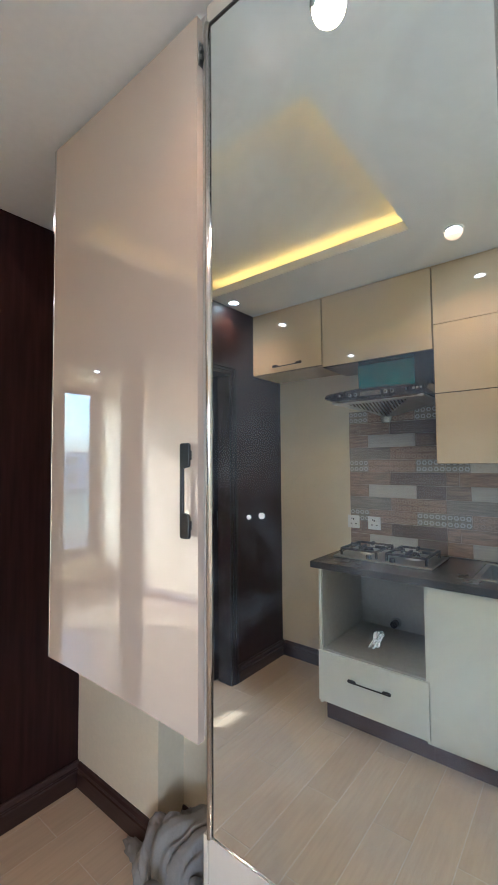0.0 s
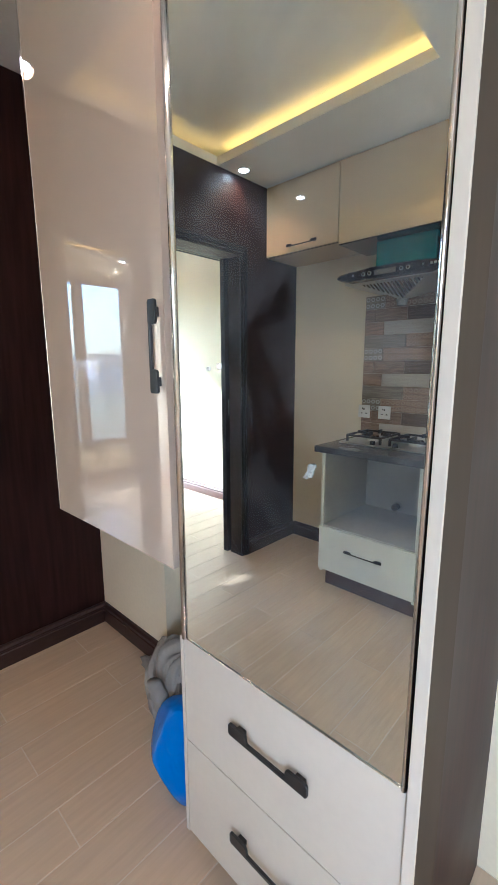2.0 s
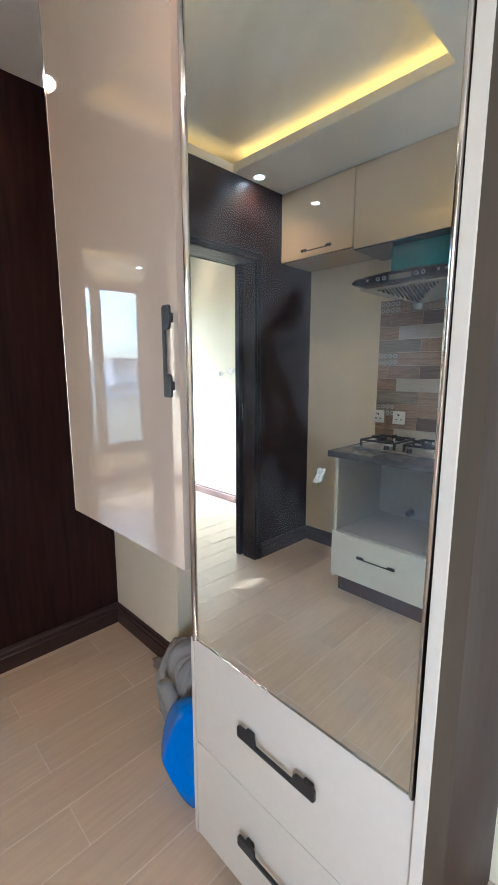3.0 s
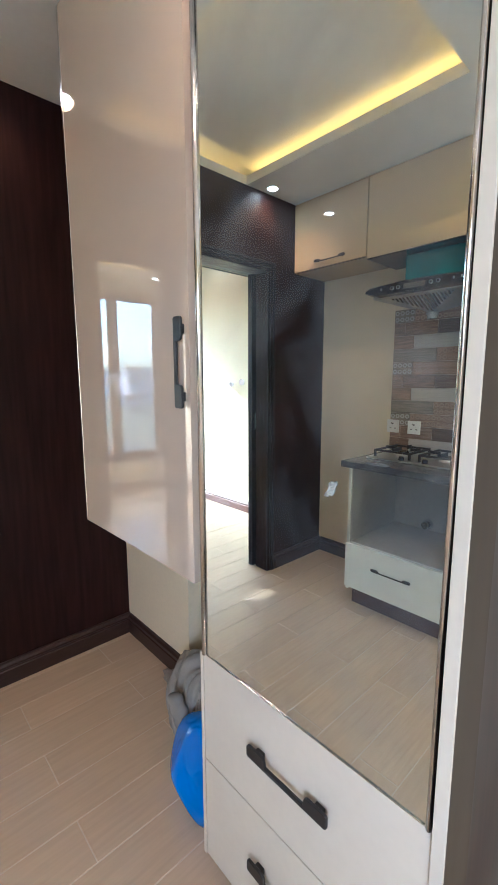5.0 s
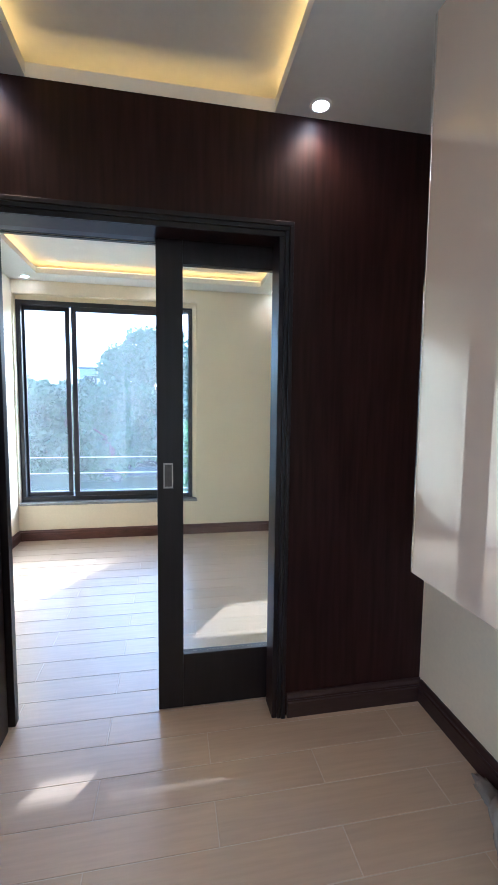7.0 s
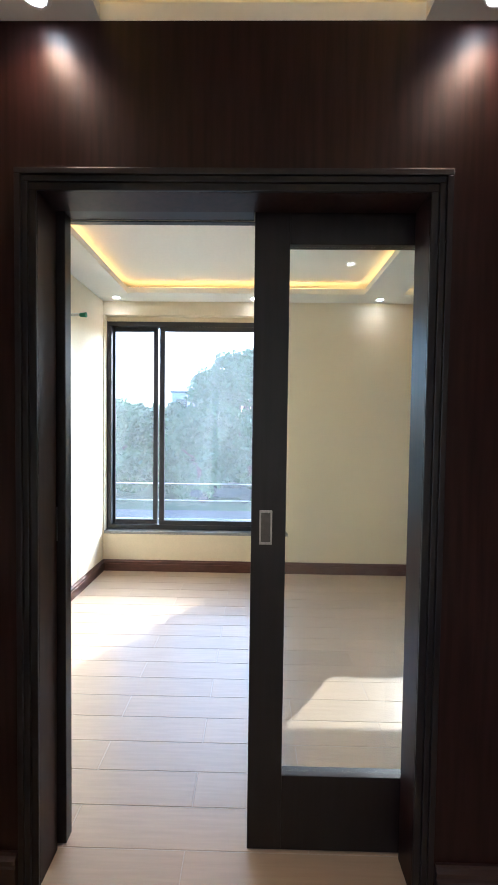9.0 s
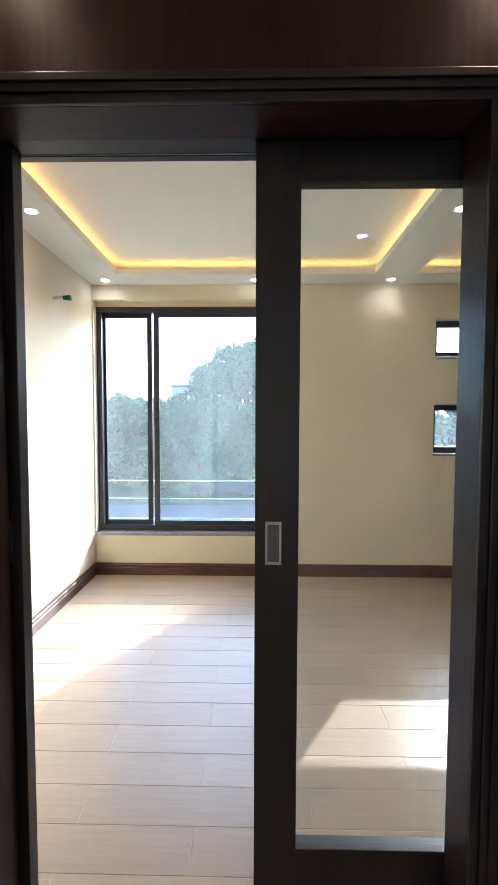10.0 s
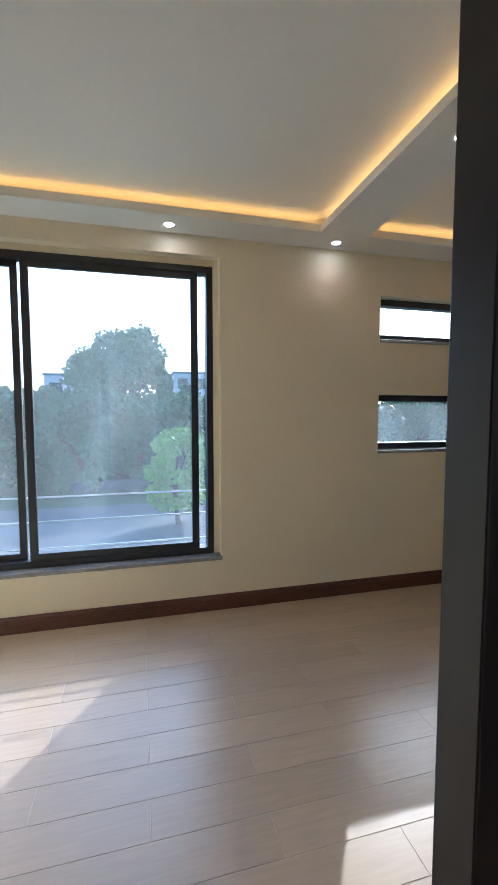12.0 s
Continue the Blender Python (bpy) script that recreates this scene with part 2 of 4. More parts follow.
structure("floor", block((-5.0, LY - 0.2, -0.12), (EX + 0.2, RY + 0.2, -0.0012)), GROUT, "pale grouted floor bed under wood-look tiles", "floor")
floor = bpy.data.objects["floor"]
structure("wall_cabinet_side", blocks(((-2.0, W0, 0), (-1.356, W0 + 0.3, 2.85)), ((-1.356, W0 + 0.13, 0), (EX, W0 + 0.3, 2.85))), CREAM_WALL, "cream painted kitchen wall with a shallow recess", "wall")
# the gap at the far end is an unseen opening, added for the fill lamp
structure("wall_cooking_side", blocks(((D0, K0 - 0.2, 0), (0.97, K0, 2.85)), ((0.97, K0 - 0.2, 0), (1.67, K0, 0.95)), ((0.97, K0 - 0.2, 2.2), (1.67, K0, 2.85)), ((1.67, K0 - 0.2, 0), (EX, K0, 2.85))), CREAM_WALL, "cream painted wall behind the cooker", "wall")
structure("wall_kitchen_end", block((EX, K0 - 0.2, 0), (EX + 0.2, W0 + 0.3, 2.85)), CREAM_WALL, "plain cream end wall of the kitchen", "wall")
# dark veneered wall with the pocket opening; two skins with a slot between them
structure("wall_dark_kitchen_face", blocks(((-2.05, K0 - 0.2, 0), (D0, OP0, ZA)), ((-2.05, OP1, 0), (D0, W0 + 0.3, ZA)), ((-2.05, OP0, OPZ), (D0, OP1, ZA))),
          WENGE, "dark wenge veneered wall round the sliding doors", "wall")
structure("wall_dark_room_face", blocks(((D1, LY - 0.2, 0), (-2.109, OP0 - 0.06, 2.85)), ((D1, OP1 + 0.06, 0), (-2.109, RY + 0.2, 2.85)), ((D1, OP0 - 0.06, OPZ), (-2.109, OP1 + 0.06, 2.85))),
          CREAM_WALL, "cream painted face of the pocket wall", "wall")
structure("wall_side_sunny", block((-4.98, LY - 0.2, 0), (D1, LY, 2.85)), CREAM_WALL, "cream side wall lit by the sun", "wall")
structure("wall_side_far", block((-4.98, RY, 0), (D1, RY + 0.2, 2.85)), CREAM_WALL, "plain cream side wall", "wall")
WY0, WY1, WZ0, WZ1 = LY + 0.012, 0.215, 0.37, 2.49
SY0, SY1 = 1.465, 2.75
SZ = ((1.11, 1.566), (1.97, 2.32))
structure("wall_window", blocks(((FX - 0.22, LY, 0), (FX, WY1, WZ0)), ((FX - 0.22, LY, WZ1), (FX, WY1, 2.85)), ((FX - 0.22, LY, WZ0), (FX, WY0, WZ1)), ((FX - 0.22, WY1, 0), (FX, SY0, 2.85)),
          ((FX - 0.22, SY0, 0), (FX, SY1, SZ[0][0])), ((FX - 0.22, SY0, SZ[0][1]), (FX, SY1, SZ[1][0])), ((FX - 0.22, SY0, SZ[1][1]), (FX, SY1, 2.85)),
          ((FX - 0.22, SY1, 0), (FX, RY, 2.85))), CREAM_WALL, "cream wall with a wide window and two slit windows", "wall")

structure("window_reveal", blocks(((FX - 0.219, 0.1755, WZ0 + 0.025), (FX - 0.075, WY1 - 0.0005, WZ1)), ((FX - 0.219, WY0, 2.4455), (FX - 0.075, 0.175, WZ1 - 0.0005))), CREAM_WALL, "cream plaster reveal round the wide window", "wall")


def tray_ceiling(name, x0, x1, y0, y1, z, holes, label):
    """A lowered ceiling with recessed trays, each with a lip and an upper board."""
    bm = bmesh.new()
    ys = sorted({y0, y1, *[h[2] for h in holes], *[h[3] for h in holes]})
    for a, b in zip(ys, ys[1:]):
        cut = sorted((h[0], h[1]) for h in holes if h[2] <= a and h[3] >= b)
        x = x0
        for c0, c1 in cut:
            if c0 > x + 1e-4:
                block((x, a, z), (c0, b, z + 0.05), bm=bm)
            x = c1
        if x1 > x + 1e-4:
            block((x, a, z), (x1, b, z + 0.05), bm=bm)
    block((x0 - 0.149, y0, z + 0.105), (x1, y1, z + 0.25), bm=bm)
    return structure(name, bm, WHITE_CEIL, label, "ceiling")


TRAY_A = (D0 + 0.001, -0.642, -0.568, 0.358)
TRAYS_B = ((-4.50, -2.75, -1.28, 0.85), (-4.49, -2.75, 1.19, 3.0))
tray_ceiling("ceiling_kitchen", D0 + 0.0, EX, K0, W0 + 0.13, ZA, (TRAY_A,), "white plaster ceiling with a lit recessed tray")
tray_ceiling("ceiling_bright_room", FX, D1, LY, RY, ZB, TRAYS_B, "white plaster ceiling with two lit trays")
structure("roof", block((-5.0, LY - 0.2, 2.88), (EX + 0.2, RY + 0.2, 3.0)), WHITE_CEIL, "plain slab over the rooms", "ceiling")


def light_strip(x0, x1, y0, y1, z, sides, mat):
    """Warm strips that lie on the tray's lip, out of sight from below."""
    t = thing("led_strip", ((x0 + x1) / 2, (y0 + y1) / 2, z + 0.05), "warm yellow light strip hidden in the ceiling tray", "light strip", "cove lights")
    o = 0.045
    for s in sides:
        box = {"w": ((x0 - o - 0.012, y0, z + 0.052), (x0 - o, y1, z + 0.066)), "e": ((x1 + o, y0, z + 0.052), (x1 + o + 0.012, y1, z + 0.066)),
               "s": ((x0, y0 - o - 0.012, z + 0.052), (x1, y0 - o, z + 0.066)), "n": ((x0, y1 + o, z + 0.052), (x1, y1 + o + 0.012, z + 0.066)),
               "d": ((x0 - 0.062, y0, z + 0.004), (x0 - 0.050, y1, z + 0.018))}[s]
        part("strip", block(*box), mat, t)


light_strip(*TRAY_A, ZA, "ensd", LED_BRIGHT)
for tb in TRAYS_B:
    light_strip(*tb, ZB, "wens", LED)


def downlight(x, y, z, watts):
    t = thing("downlight", (x, y, z), "small round recessed ceiling downlight, switched on", "ceiling lamp", "downlights")
    ring = bmesh.new()
    prof = ((0.029, -0.001), (0.033, -0.005), (0.040, -0.005), (0.044, -0.001), (0.044, 0.004), (0.029, 0.004))
    loops = [[ring.verts.new((x + r * math.cos(a), y + r * math.sin(a), z + h)) for r, h in prof] for a in [math.tau * i / 32 for i in range(32)]]
    for i in range(32):
        for j in range(len(prof)):
            ring.faces.new((loops[i][j], loops[(i + 1) % 32][j], loops[(i + 1) % 32][(j + 1) % 6], loops[i][(j + 1) % 6]))
    bmesh.ops.recalc_face_normals(ring, faces=ring.faces[:])
    part("rim", ring, LAMP_RIM, t, smooth=True)
    part("diffuser", moved(disc(0.029, 0.006), pose(x, y, z - 0.001)), LAMP, t, "glowing white diffuser")
    lamp = new("downlight_beam", bpy.data.lights.new("downlight_beam", "SPOT"))
    lamp.data.energy, lamp.data.spot_size, lamp.data.spot_blend, lamp.data.shadow_soft_size = watts, radians(130), 0.7, 0.04
    lamp.data.color = (1.0, 0.52, 0.24)
    lamp.matrix_world = look((x, y, z - 0.012), (x, y, 0))


for px, py in ((-1.865, 0.524), (-1.865, -0.72), (-0.47, 0.545), (-0.48, -0.70)):
    downlight(px, py, ZA, 1.8)
for px, py in ((-4.635, -1.42), (-4.635, -0.135), (-4.635, 1.025), (-3.45, -1.42), (-3.45, 1.04)):
    downlight(px, py, ZB, 0.4)


def skirting(name, a, b, out, h=0.11, t=0.016, mat=SKIRT):
    """A moulded board along a wall from a to b; out points into the room."""
    a, b, out = Vector(a), Vector(b), Vector(out)
    prof = ((0, 0), (t, 0), (t, h * 0.62), (t * 0.75, h * 0.66), (t * 0.75, h * 0.72), (t * 0.95, h * 0.76), (t * 0.95, h * 0.84), (t * 0.5, h * 0.92), (t * 0.4, h), (0, h))
    bm = bmesh.new()
    rings = [[bm.verts.new(p + out * u + Vector((0, 0, w))) for u, w in prof] for p in (a, b)]
    bm.faces.new(rings[0])
    bm.faces.new(rings[1][::-1])
    for i in range(len(prof)):
        j = (i + 1) % len(prof)
        bm.faces.new((rings[0][i], rings[1][i], rings[1][j], rings[0][j]))
    bmesh.ops.recalc_face_normals(bm, faces=bm.faces[:])
    return structure(name, bm, mat, "dark brown moulded skirting board", "skirting")


skirting("baseboard_1", (D0, OP1 + 0.07, 0), (D0, W0, 0), (1, 0, 0), t=0.02, mat=SKIRT_DARK)
skirting("baseboard_2", (D0 + 0.02, W0, 0), (-1.356, W0, 0), (0, -1, 0), mat=SKIRT_DARK)
skirting("baseboard_3", (-1.356, W0 + 0.13, 0), (-0.71, W0 + 0.13, 0), (0, -1, 0), mat=SKIRT_DARK)
skirting("baseboard_4", (D0, K0, 0), (D0, OP0 - 0.07, 0), (1, 0, 0), t=0.02, mat=SKIRT_DARK)
skirting("baseboard_5", (D0 + 0.02, K0, 0), (-1.30, K0, 0), (0, 1, 0), mat=SKIRT_DARK)
skirting("baseboard_6", (FX, LY, 0), (FX, RY, 0), (1, 0, 0))
skirting("baseboard_7", (FX + 0.016, LY, 0), (D1, LY, 0), (0, 1, 0))
skirting("baseboard_8", (FX + 0.016, RY, 0), (D1, RY, 0), (0, -1, 0))
skirting("baseboard_9", (D1, OP1 + 0.07, 0), (D1, RY, 0), (-1, 0, 0))
skirting("baseboard_10", (D1, LY, 0), (D1, OP0 - 0.07, 0), (-1, 0, 0))


# ---- sliding doors in the dark wall ----
def casing(name, x, way):
    """Stepped trim round the opening, on one face of the wall."""
    bm = bmesh.new()
    for w0, w1, t in ((0.0, 0.022, 0.010), (0.022, 0.040, 0.016), (0.040, 0.058, 0.022)):
        xa, xb = sorted((x, x + way * t))
        block((xa, OP0 - w1, 0), (xb, OP0 - w0, OPZ + w0), 0.002, bm)
        block((xa, OP1 + w0, 0), (xb, OP1 + w1, OPZ + w0), 0.002, bm)
        block((xa, OP0 - w1, OPZ + w0), (xb, OP1 + w1, OPZ + w1), 0.002, bm)
    return structure(name, bm, WENGE_LEAF, "dark stepped door casing", "door frame")


casing("trim_door_kitchen", D0, 1)


def sliding_leaf(name, edge, way):
    """Glazed leaf whose free edge lies at edge; it runs into its pocket along way."""
    t = tagged(thing(name, (-2.085, edge, 0), "dark wooden sliding door leaf with a tall glass pane", "sliding door"), kind="structure")

    def span(a, b):
        return sorted((edge + way * a, edge + way * b))
    x0, x1, top = -2.106, -2.064, OPZ + 0.03
    for n, (a, b), z0, z1 in (("stile", span(0, 0.113), 0.006, top), ("stile", span(0.583, 0.70), 0.006, top), ("rail", span(0.113, 0.583), 0.006, 0.262), ("rail", span(0.113, 0.583), 2.008, top)):
        part(n, block((x0, a, z0), (x1, b, z1), 0.002), WENGE_LEAF, t)
    a, b = span(0.114, 0.582)
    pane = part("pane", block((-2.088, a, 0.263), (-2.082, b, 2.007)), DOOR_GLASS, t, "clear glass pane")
    pane.visible_shadow = False
    for xs, out in ((x1, 1), (x0, -1)):
        a, b = span(0.027, 0.069)
        plate = bmesh.new()
        xa, xb = sorted((xs, xs + out * 0.002))
        for lo, hi in (((xa, a, 1.04), (xb, a + 0.006, 1.153)), ((xa, b - 0.006, 1.04), (xb, b, 1.153)), ((xa, a, 1.04), (xb, b, 1.048)), ((xa, a, 1.145), (xb, b, 1.153))):
            block(lo, hi, 0.0006, plate)
        h = part("flush_handle", plate, GREY_METAL, t, "brushed metal flush pull")
        part("cup", block((xa, a + 0.006, 1.048), (xa + 0.0008, b - 0.006, 1.145)), CUP, h, "dark recessed cup")
    return t


sliding_leaf("door_1", -0.118, 1)
sliding_leaf("door_2", -0.728, -1)


structure("trim_door_lining", blocks(((-2.107, -0.725, OPZ + 0.001), (-2.051, -0.121, OPZ + 0.03)), ((D1 - 0.003, OP0 - 0.06, OPZ - 0.003), (-2.1095, OP1 + 0.06, OPZ - 0.0005))),
          WENGE_LEAF, "dark lining of the door opening", "door frame")


# ---- windows ----
def frame_bars(t, x0, x1, y0, y1, z0, z1, w, name="window_frame"):
    part(name, blocks(((x0, y0, z0), (x1, y1, z0 + w)), ((x0, y0, z1 - w), (x1, y1, z1)), ((x0, y0, z0 + w), (x1, y0 + w, z1 - w)), ((x0, y1 - w, z0 + w), (x1, y1, z1 - w)), bevel=0.003), WIN_FRAME, t)


def pane(t, x, y0, y1, z0, z1, mat):
    p = part("pane", block((x - 0.003, y0, z0), (x + 0.003, y1, z1)), mat, t, "clear glass with a pale haze film")
    p.visible_shadow = False


win = tagged(thing("window_1", (-4.87, -0.7, WZ0), "wide sliding window in a dark aluminium frame", "window"), kind="structure")
FZ0, FZ1 = 0.395, 2.445
frame_bars(win, -4.93, -4.83, WY0, 0.175, FZ0, FZ1, 0.045)
frame_bars(win, -4.868, -4.84, -1.058, 0.07, FZ0 + 0.04, FZ1 - 0.04, 0.05, "sash")
frame_bars(win, -4.915, -4.888, WY0 + 0.02, -1.085, FZ0 + 0.04, FZ1 - 0.04, 0.045, "sash")
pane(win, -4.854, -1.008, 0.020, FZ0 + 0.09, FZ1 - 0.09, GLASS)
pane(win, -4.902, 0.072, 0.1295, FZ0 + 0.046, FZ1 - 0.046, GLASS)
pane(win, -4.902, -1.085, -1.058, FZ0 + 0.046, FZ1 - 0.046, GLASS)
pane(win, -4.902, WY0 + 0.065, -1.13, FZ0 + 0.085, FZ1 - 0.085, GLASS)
latch = blocks(((-4.84, -1.045, 1.38), (-4.828, -1.022, 1.47)), bevel=0.002)
block((-4.828, -1.042, 1.43), (-4.812, -1.000, 1.445), 0.002, latch)
part("latch", latch, BLACK_METAL, win, "small black sash latch")
part("window_sill", block((FX - 0.20, WY0, WZ0 - 0.004), (FX + 0.012, 0.222, WZ0 + 0.024), 0.003), SILL, win, "polished grey stone sill")
for i, (z0, z1) in enumerate(SZ):
    t = tagged(thing(f"window_{i + 2}", (-4.87, 2.1, z0), "narrow slit window in a dark aluminium frame", "window"), kind="structure")
    frame_bars(t, -4.92, -4.85, SY0 + 0.002, SY1 - 0.002, z0 + 0.022, z1 - 0.002, 0.05)
    part("window_sill", block((FX - 0.20, SY0, z0 - 0.004), (FX + 0.008, SY1, z0 + 0.02), 0.003), SILL, t, "polished pale stone sill")
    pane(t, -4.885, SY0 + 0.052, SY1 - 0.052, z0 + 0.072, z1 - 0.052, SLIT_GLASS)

# unseen ledge, added to block part of the sun and narrow the floor stripes
structure("sun_shade_ledge", block((-5.18, SY0 - 0.3, 2.335), (FX - 0.2205, SY1 + 0.3, 2.41), 0.004), FACADE, "unseen pale concrete ledge added to trim sun through the slit windows", "ledge")
rail = thing("window_guard_rail", (-5.02, -0.7, 0.3), "three thin steel rails outside the window", "railing")
for z in (0.46, 0.655, 0.83):
    part("rail", moved(disc(0.0065, 2.6, 12), pose(-5.03, -0.7, z, 90)), STEEL, rail)
for y in (-1.95, 0.55):
    part("post", moved(disc(0.016, 0.85, 12), pose(-5.03, y, 0.46)), STEEL, rail)
    for z in (0.2, 0.6):
        part("bracket", block((-5.03, y - 0.02, z), (-4.98, y + 0.02, z + 0.04)), STEEL, rail)


# ---- tall mirror unit and hung cabinet ----
def pull(t, a, b, out, wide, label="matt black metal pull handle", mat=BLACK_METAL, depth=0.02, end=0.055, broad=0.03):
    """A bar handle from a to b with broad flat ends; out leads away from the front, wide lies across the bar."""
    a, b, out, wide = Vector(a), Vector(b), Vector(out), Vector(wide)
    along = (b - a).normalized()
    length = (b - a).length
    bm = bmesh.new()

    def bar(s0, s1, o0, o1, w0, w1):
        lo = a + along * s0 + out * o0 - wide * w0
        hi = a + along * s1 + out * o1 + wide * w1
        block([min(p, q) for p, q in zip(lo, hi)], [max(p, q) for p, q in zip(lo, hi)], 0.001, bm)
    # one flat plate: broad ends with rounded corners, slanting shoulders, a slim bar along one side
    w, slim, c = broad / 2, broad * 0.32, 0.004
    line = [(c, -w), (length - c, -w), (length, -w + c), (length, w - c), (length - c, w), (length - end + 0.006, w), (length - end, w - 0.004),
            (length - end - 0.003, -w + slim), (end + 0.003, -w + slim), (end, w - 0.004), (end - 0.006, w), (c, w), (0, w - c), (0, -w + c)]
    rings = [[bm.verts.new(a + along * u + wide * v + out * o) for u, v in line] for o in (depth - 0.007, depth)]
    bm.faces.new(rings[0])
    bm.faces.new(rings[1][::-1])
    for i in range(len(line)):
        j = (i + 1) % len(line)
        bm.faces.new((rings[0][i], rings[1][i], rings[1][j], rings[0][j]))
    bmesh.ops.recalc_face_normals(bm, faces=bm.faces[:])
    bmesh.ops.bevel(bm, geom=bm.edges[:], offset=0.0007, segments=1, affect="EDGES")
    bar(end * 0.3, end * 0.7, 0, depth - 0.006, w * 0.7, w * 0.3)
    bar(length - end * 0.7, length - end * 0.3, 0, depth - 0.006, w * 0.7, w * 0.3)
    return part("handle", bm, mat, t, label)


hung = thing("hung_cabinet", (-1.06, 0.92, 0.87), "tall glossy beige cabinet hung above the floor, black handle", "cabinet")
part("body", block((-1.408, 0.738, 0.875), (-0.716, W0 - 0.001, ZA - 0.002), 0.002), LAMINATE, hung)
BOW = 0.0028                    # the lacquered board has warped a little: its middle lies back
bowed = [(-1.406 + 0.684 * i / 24, 0.716 + BOW * (1 - (i / 12 - 1) ** 2)) for i in range(25)]
board = prism(bowed + [(-0.722, 0.735), (-1.406, 0.735)], "z", 0.869, ZA - 0.018)
bmesh.ops.split_edges(board, edges=[e for e in board.edges if e.calc_face_angle(0) > 0.5])
hd = part("door", board, GLOSS, hung, "mirror-glossy beige lacquered door", smooth=True)
part("edge_profile", block((-1.417, 0.714, 0.869), (-1.4065, 0.737, ZA - 0.018), 0.002), CHROME, hung, "thin bright edge strip")
pull(hung, (-0.746, 0.716, 1.318), (-0.746, 0.716, 1.534), (0, -1, 0), (1, 0, 0))
hinge = blocks(((-0.7215, 0.719, 2.44), (-0.7185, 0.734, 2.50)), ((-0.721, 0.722, 2.455), (-0.713, 0.731, 2.465)), ((-0.721, 0.722, 2.475), (-0.713, 0.731, 2.485)), bevel=0.001)
part("hinge", hinge, GREY_METAL, hung, "small metal hinge at the top")

tall = thing("mirror_cabinet", (-0.39, 0.92, 0), "tall off-white cabinet with a mirror door over two drawers", "cabinet")
part("body", block((-0.708, 0.748, 0.066), (-0.0995, W0 + 0.129, ZA - 0.002), 0.001), LAMINATE, tall)
part("plinth", block((-0.70, 0.77, 0), (-0.10, W0 + 0.12, 0.065)), PLINTH, tall, "recessed brown plinth")
part("top_panel", block((-0.70, 0.727, 2.528), (-0.1005, 0.747, ZA - 0.002), 0.001), LAMINATE, tall)
part("side_strip", block((-0.7125, 0.722, 0.066), (-0.7005, 0.747, 0.684), 0.001), LAMINATE, tall)
part("edge_strip", block((-0.1005, 0.716, 0), (-0.0800, 0.722, ZA - 0.002), 0.001), LAMINATE, tall, "off-white front edge, slightly chipped")
part("end_panel", block((-0.0985, 0.7222, 0), (-0.0803, 0.83, ZA - 0.002), 0.0005), SIDE_BOARD, tall, "taupe end panel")
part("side_board", block((-0.0985, 0.832, 0), (-0.083, W0 + 0.129, ZA - 0.002), 0.001), WENGE, tall, "dark side board")
md = part("mirror_door", block((-0.6985, 0.732, 0.684), (-0.1025, 0.746, 2.526)), DARK_GAP, tall)
part("mirror_pane", block((-0.6855, 0.7245, 0.6868), (-0.1135, 0.7305, 2.518)), MIRROR, md, "large clear mirror")


def half_round(x, w, y, d, z0, z1):
    return prism([(x - w * math.cos(math.pi * i / 10), y - d * math.sin(math.pi * i / 10)) for i in range(11)], "z", z0, z1)


part("frame_strip", half_round(-0.6935, 0.0085, 0.7305, 0.015, 0.684, 2.526), CHROME, md, "rounded polished metal strip", smooth=True)
part("frame_strip", half_round(-0.1085, 0.0065, 0.7305, 0.013, 0.684, 2.526), CHROME, md, "rounded polished metal strip", smooth=True)
part("frame_strip", block((-0.69, 0.722, 0.684), (-0.1155, 0.7305, 0.6865), 0.0005), CHROME, md)
part("frame_strip", block((-0.69, 0.722, 2.5185), (-0.1155, 0.7305, 2.526), 0.001), DARK_GAP, md)
for z0, z1, zc in ((0.375, 0.683, 0.548), (0.070, 0.371, 0.238)):
    dr = part("drawer", block((-0.6995, 0.724, z0), (-0.1015, 0.747, z1), 0.0015), LAMINATE, tall)
    pull(dr, (-0.512, 0.724, zc), (-0.288, 0.724, zc), (0, -1, 0), (0, 0, 1), depth=0.022)

# ---- cooking wall ----
CF = 1.448 - 2.252           # front of the base units
UF = 1.448 - 2.46            # front of the wall units


def wall_unit(x0, x1, z0, z1, label, lines=(), handle=False, dark_under=False):
    t = thing("wall_cabinet", ((x0 + x1) / 2, (K0 + UF) / 2, z0), label, "cabinet", "kitchen wall cabinets")
    part("body", block((x0 + 0.001, K0 + 0.001, z0 + 0.001), (x1 - 0.001, UF - 0.020, z1), 0.001), GLOSS_K, t)
    # near-black sheet puts the gaps' shade into colour behind the doors
    part("reveal", block((x0 + 0.0015, UF - 0.0198, z0 + 0.0015), (x1 - 0.0015, UF - 0.0186, z1 - 0.0005)), DARK_GAP, t, "dark sheet for the shade in the gaps round the doors")
    if dark_under:
        part("underside", block((x0 + 0.002, K0 + 0.002, z0 - 0.004), (x1 - 0.002, UF - 0.003, z0), 0.0005), BLACK_GLOSS, t, "black underside board")
    zs = [z0, *lines, z1]
    g = 0.0045 if handle else 0.0025
    for a, b in zip(zs, zs[1:]):
        d = part("door", block((x0 + g, UF - 0.018, a + g), (x1 - g, UF, b - g), 0.001), GLOSS_K, t, "glossy cream door")
        if handle:
            pull(d, (x0 + 0.19, UF, a + 0.045), (x0 + 0.43, UF, a + 0.045), (0, 1, 0), (0, 0, 1), end=0.045, broad=0.017)
    return t


